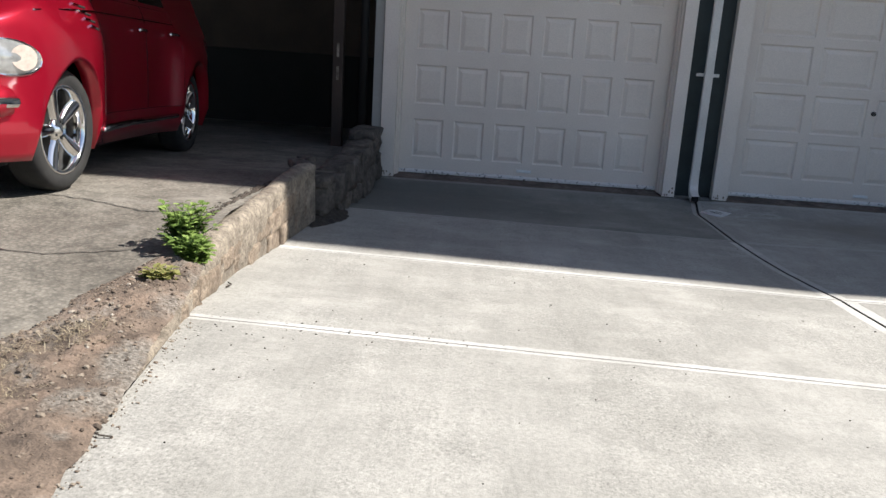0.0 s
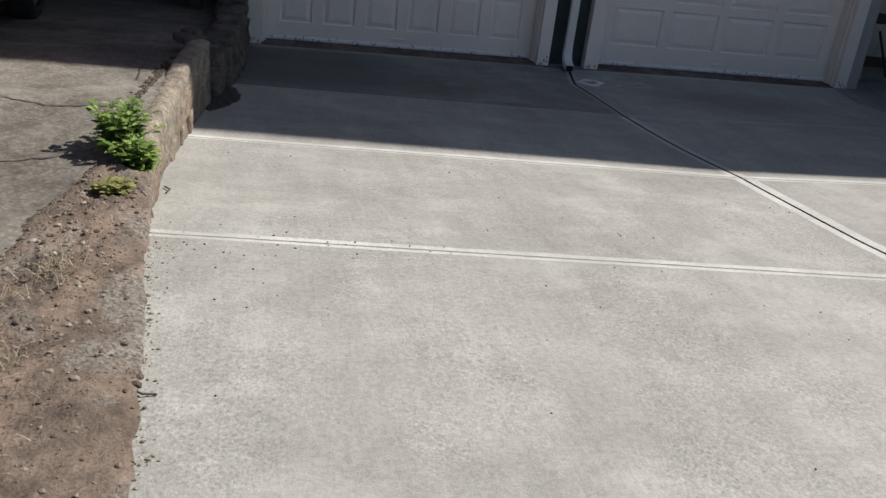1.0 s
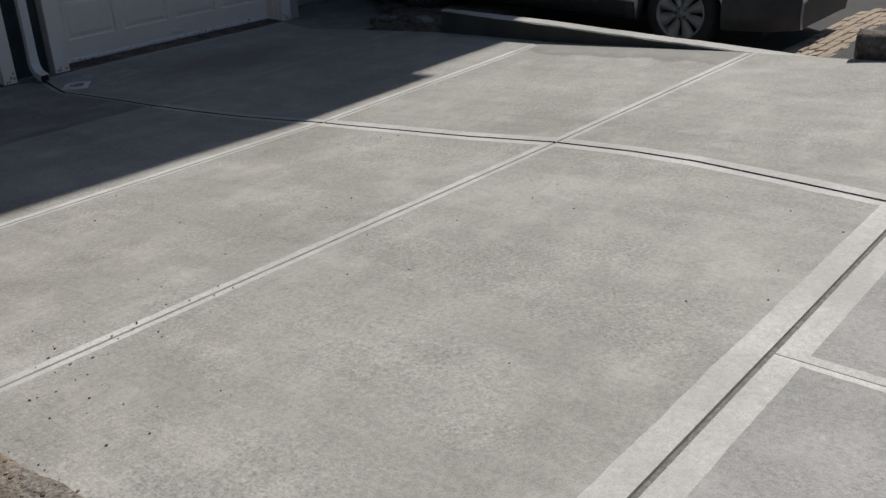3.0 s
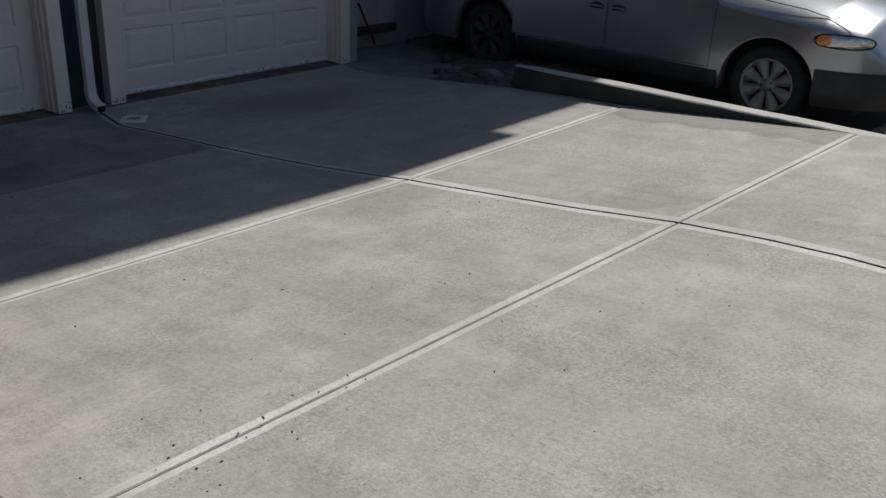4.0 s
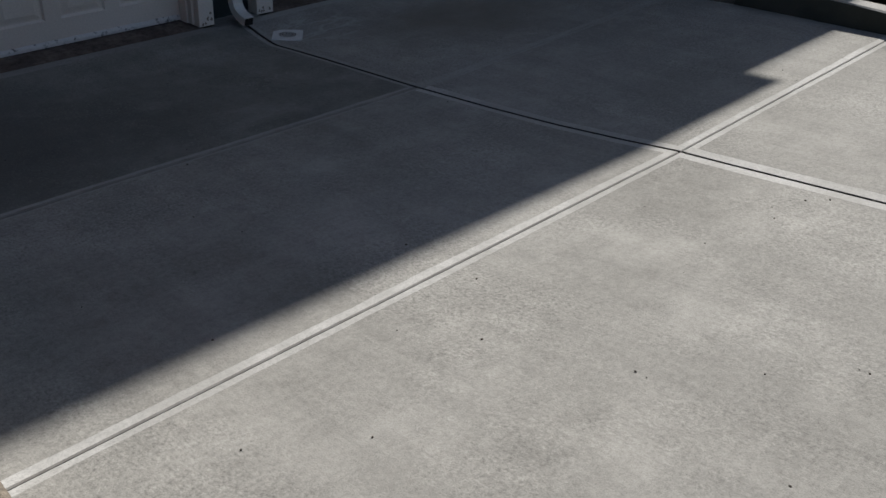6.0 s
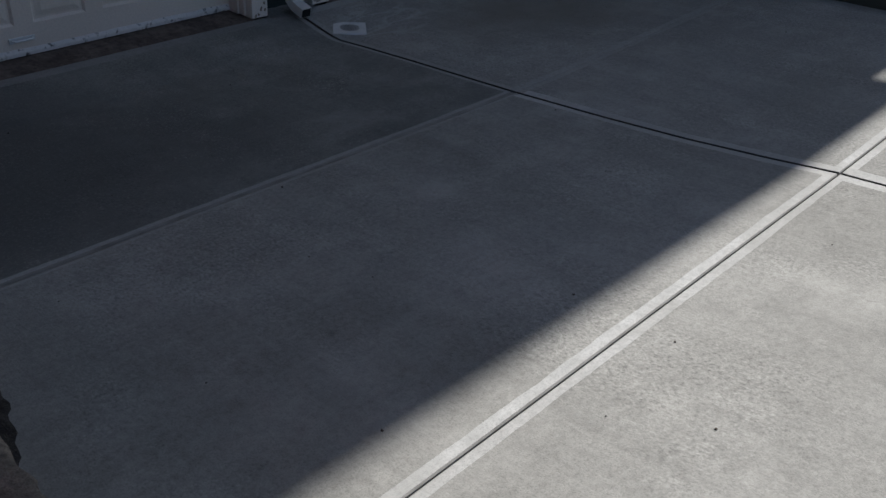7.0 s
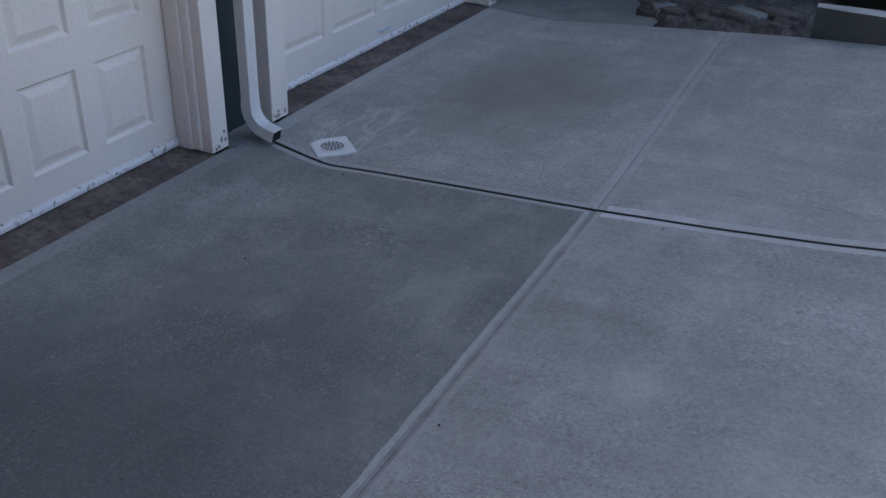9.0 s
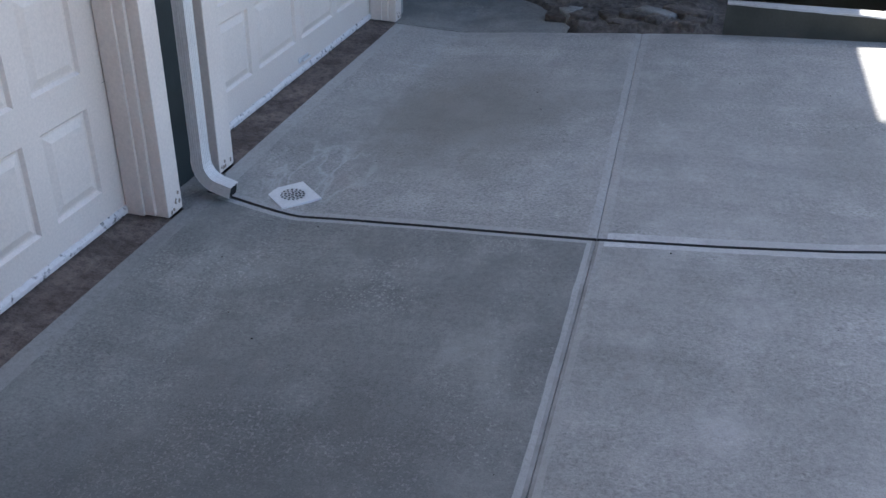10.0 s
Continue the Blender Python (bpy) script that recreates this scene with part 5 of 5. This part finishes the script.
def scatter():
    rng = random.Random(3)
    bm = bmesh.new()
    for _ in range(2600):
        y, u = rng.uniform(1.8, 4.2), rng.random() ** 0.8
        p = dirt_at(u, y)
        pebble_mesh(bm, (p[0], p[1], p[2] + 0.002), 0.0022 + 0.010 * rng.random() ** 6, rng)
    tagged(part("pebbles", bm, M_PEBBLE), "small brown and grey pebbles on the dirt", "pebbles", kind="stuff")
    bm = bmesh.new()
    for _ in range(170):
        y = rng.uniform(2.0, 3.95)
        x = wall_x(y) + 0.02 + abs(rng.gauss(0, 0.03))
        pebble_mesh(bm, (x, y, slab_z(x, y) + 0.003), 0.002 + 0.006 * rng.random() ** 3, rng)
    for _ in range(45):
        y = 2.87 + rng.gauss(0, 0.035)
        x = wall_x(y) + 0.0 + rng.gauss(0, 0.022)
        pebble_mesh(bm, (x, y, slab_z(x, y) + 0.022), 0.005 + 0.013 * rng.random() ** 2, rng)
    tagged(part("edge_rubble", bm, M_PEBBLE), "broken crumbs of stone along the slab's ragged edge", "rubble", kind="stuff")
    bm = bmesh.new()
    for _ in range(75):
        x, y = rng.uniform(-0.9, 2.3), rng.uniform(2.2, 5.6)
        pebble_mesh(bm, (x, y, slab_z(x, y) + 0.002), 0.0015 + 0.003 * rng.random(), rng)
    for _ in range(70):
        x, y = -0.9 + abs(rng.gauss(0, 0.7)), 3.9 + rng.gauss(0, 0.12)
        pebble_mesh(bm, (x, y, slab_z(x, y) + 0.002), 0.0015 + 0.004 * rng.random() ** 2, rng)
    for _ in range(40):
        x, y = rng.uniform(-0.7, 4.6), rng.uniform(5.8, 9.1)
        pebble_mesh(bm, (x, y, slab_z(x, y) + 0.002), 0.002 + 0.003 * rng.random(), rng)
    for _ in range(620):
        y = rng.uniform(4.5, 6.9)
        x = wall_x(y) - 0.135 - abs(rng.gauss(0, 0.022)) + 0.02 * fuzz(y * 6, 3)
        pebble_mesh(bm, (x, y, left_z(x, y) + 0.004), 0.004 + 0.011 * rng.random() ** 2, rng)
    tagged(part("crumbs", bm, M_CRUMB), "scattered dark crumbs of dirt on the concrete", "crumbs", kind="stuff")
    bm = bmesh.new()
    for _ in range(1400):
        k = rng.choice(((2.45, 0.55, 0.16), (2.75, 0.62, 0.13), (3.35, 0.5, 0.07), (2.2, 0.5, 0.12), (3.1, 0.75, 0.15)))
        y, u = rng.gauss(k[0], k[2]), min(1, max(0, rng.gauss(k[1], 0.1)))
        p = Vector(dirt_at(u, y))
        a = rng.uniform(0, 2 * math.pi)
        ln = rng.uniform(0.015, 0.06)
        d = Vector((math.cos(a), math.sin(a), rng.uniform(0.0, 0.5))) * ln
        w = Vector((-math.sin(a), math.cos(a), 0)) * 0.0009
        p.z += 0.004
        vs = [bm.verts.new(q) for q in (p - w, p + w, p + d * 0.6 + w * 0.8 + Vector((0, 0, 0.004)), p + d, p + d * 0.6 - w * 0.8 + Vector((0, 0, 0.004)))]
        bm.faces.new(vs)
    tagged(part("dry_grass", bm, M_DRYGRASS), "matted dry grass blades on the dirt", "dry grass", kind="stuff")
    # straw litter on the far bed
    bm = bmesh.new()
    for _ in range(1800):
        x, y = 5.25 + abs(rng.gauss(0, 0.9)), rng.uniform(2.3, 3.9)
        z = bed_z(y) + 0.03 * fuzz(x * 3, y * 3) + 0.012 * fuzz(x * 11, y * 11) + 0.006
        a, ln = rng.uniform(0, 6.28), rng.uniform(0.05, 0.16)
        d = Vector((math.cos(a), math.sin(a), rng.uniform(-0.05, 0.35))) * ln
        w = Vector((-math.sin(a), math.cos(a), 0)) * 0.004
        p = Vector((x, y, z))
        bm.faces.new([bm.verts.new(q) for q in (p - w, p + w, p + d)])
    tagged(part("straw_litter", bm, M_DRYGRASS), "loose dry straw blades in the sun", "dry grass", kind="stuff")


scatter()


def weed(at, height, spread, stems, seed, label, leaf=M_LEAF):
    top = thing("weed", pose(*at), label, "plant", "weeds on the wall")
    rng = random.Random(seed)
    for i in range(stems):
        a = 2 * math.pi * (i + rng.random()) / stems
        lean = spread * rng.uniform(0.2, 1.0)
        h = height * rng.uniform(0.55, 1.0)
        pts = []
        for k in range(6):
            t = k / 5
            pts.append(Vector((math.cos(a) * lean * t**1.4, math.sin(a) * lean * t**1.4, h * t)))
        st = part("stem", tube(pts, [0.004 * (1 - 0.12 * k) for k in range(6)], 5), M_STEM, top)
        bm = bmesh.new()
        for k in range(1, 15):
            t = 0.10 + 0.90 * k / 14
            j = min(4, int(t * 5))
            base = pts[j].lerp(pts[j + 1], t * 5 - j)
            b = rng.uniform(0, 2 * math.pi)
            size = rng.uniform(0.026, 0.05) * (1.15 - 0.45 * t)
            d = Vector((math.cos(b), math.sin(b), rng.uniform(-0.1, 0.6))).normalized()
            s = d.cross(Vector((0, 0, 1))).normalized()
            n = s.cross(d)
            # a lobed leaf: outline with teeth, folded along its midrib
            outline = ((0.0, 0.0), (0.18, 0.16), (0.26, 0.38), (0.42, 0.26), (0.55, 0.46), (0.70, 0.24), (0.84, 0.26), (1.0, 0.0))
            mid = [bm.verts.new(base + d * (0.5 + u * 1.6) * size * 0.9 - n * 0.12 * u * u * size) for u, _ in outline]
            for sgn in (1, -1):
                side = [bm.verts.new(base + d * (0.5 + u * 1.6) * size * 0.9 + s * sgn * v * size * 1.25 + n * (v * 0.35 - 0.12 * u * u) * size) if v else mid[q] for q, (u, v) in enumerate(outline)]
                for q in range(len(outline) - 1):
                    loop = [mid[q], mid[q + 1], side[q + 1], side[q]]
                    loop = [x for z, x in enumerate(loop) if x not in loop[:z]]
                    if len(loop) > 2:
                        bm.faces.new(loop)
        part("leaves", bm, leaf, st)


weed((-1.14, 4.46, 0.15), 0.22, 0.15, 34, 21, "bushy bright green weed growing from the wall's top")
weed((-1.06, 4.33, 0.13), 0.14, 0.095, 26, 22, "bright green lobed leaves of a low weed on the wall")
weed((-1.09, 4.02, 0.10), 0.11, 0.045, 12, 23, "small yellowish green weed at the wall's end", M_LEAF_DRY)


def twig(pts, r, label):
    ob = part("twig", tube(pts, r, 6), M_CRUMB)
    tagged(ob, label, "twig")


twig([(-0.985, 4.62, slab_z(-0.97, 4.6) + 0.006), (-0.955, 4.57, slab_z(-0.95, 4.57) + 0.012), (-0.965, 4.52, slab_z(-0.96, 4.52) + 0.008)], 0.0035, "short dark twig lying on the concrete by the wall")
twig([(-0.83, 2.765, slab_z(-0.83, 2.76) + 0.012), (-0.80, 2.745, slab_z(-0.8, 2.75) + 0.012), (-0.765, 2.755, slab_z(-0.76, 2.75) + 0.006)], 0.0028, "dry bent twig at the slab's ragged edge")


def paving_cracks():
    """Cracks in the old paving, as thin dark fissures."""
    for pts in (((-1.18, 5.02), (-1.55, 4.98), (-1.95, 5.12), (-2.4, 5.2)), ((-1.3, 4.4), (-1.7, 4.25), (-2.3, 4.3)), ((-1.25, 5.6), (-1.3, 6.4), (-1.25, 7.2)), ((-1.6, 3.6), (-2.0, 3.9), (-2.6, 3.8))):
        bm = bmesh.new()
        rows = []
        for (a, b), (c, d) in zip(pts, pts[1:]):
            for k in range(20):
                t = k / 20
                x, y = a + (c - a) * t + 0.014 * fuzz(a * 5 + t * 9, b, 1), b + (d - b) * t + 0.018 * fuzz(a + t * 7, b * 3, 2)
                w = 0.0045 + 0.003 * fuzz(t * 15 + a, b, 5)
                z = left_z(x, y) + 0.012 * fuzz(x * 1.3, y * 1.3, 3) + 0.006 * fuzz(x * 7, y * 7, 5) + 0.0035
                nx, ny = -(d - b), c - a
                ln = math.hypot(nx, ny)
                rows.append((bm.verts.new((x + nx / ln * w, y + ny / ln * w, z)), bm.verts.new((x - nx / ln * w, y - ny / ln * w, z))))
        for p, q in zip(rows, rows[1:]):
            bm.faces.new((p[0], q[0], q[1], p[1]))
        tagged(part("paving_crack", bm, M_JOINT), "dark crack in the old paving", "crack", "paving cracks", "structure")


paving_cracks()


def brick_path():
    """Old brick paving beyond the curb, laid in courses."""
    top = thing("brick_path", pose(6.0, 2.5, 0), "sunlit path of old tan bricks with straw between", "path", kind="structure")
    rng = random.Random(9)
    meshes = []
    for k in range(6):
        bm = box(-0.1, 0.1, -0.047, 0.047, -0.05, 0.012, 0.006)
        for v in bm.verts:
            v.co += Vector((fuzz(v.co.x * 20, k), fuzz(v.co.y * 20, k, 3), fuzz(v.co.x * 15, v.co.y * 15, k))) * 0.005
        me = bpy.data.meshes.new("brick")
        bmesh.ops.recalc_face_normals(bm, faces=bm.faces)
        bm.to_mesh(me)
        bm.free()
        me.materials.append(M_PAVER)
        meshes.append(me)
    for r in range(17):
        for c in range(13):
            x, y = c * 0.212 + (r % 2) * 0.1, r * 0.105
            ob = new("brick", rng.choice(meshes))
            ob.parent = top
            ob.matrix_local = pose(x, y, bed_z(2.5 + y) + 0.035 + rng.uniform(-0.008, 0.008), rng.uniform(-3, 3) - 14, rng.uniform(-2, 2), rng.uniform(-3, 3))


brick_path()


def dark_stone():
    top = thing("stone_block", pose(5.16, 3.10, -0.10, 0, 0, 15), "rough dark stone block standing on the curb's end", "stone")
    block(top, "rough_stone", (0, 0, 0), (0.24, 0.22, 0.26), 77, M_STONE2)


dark_stone()
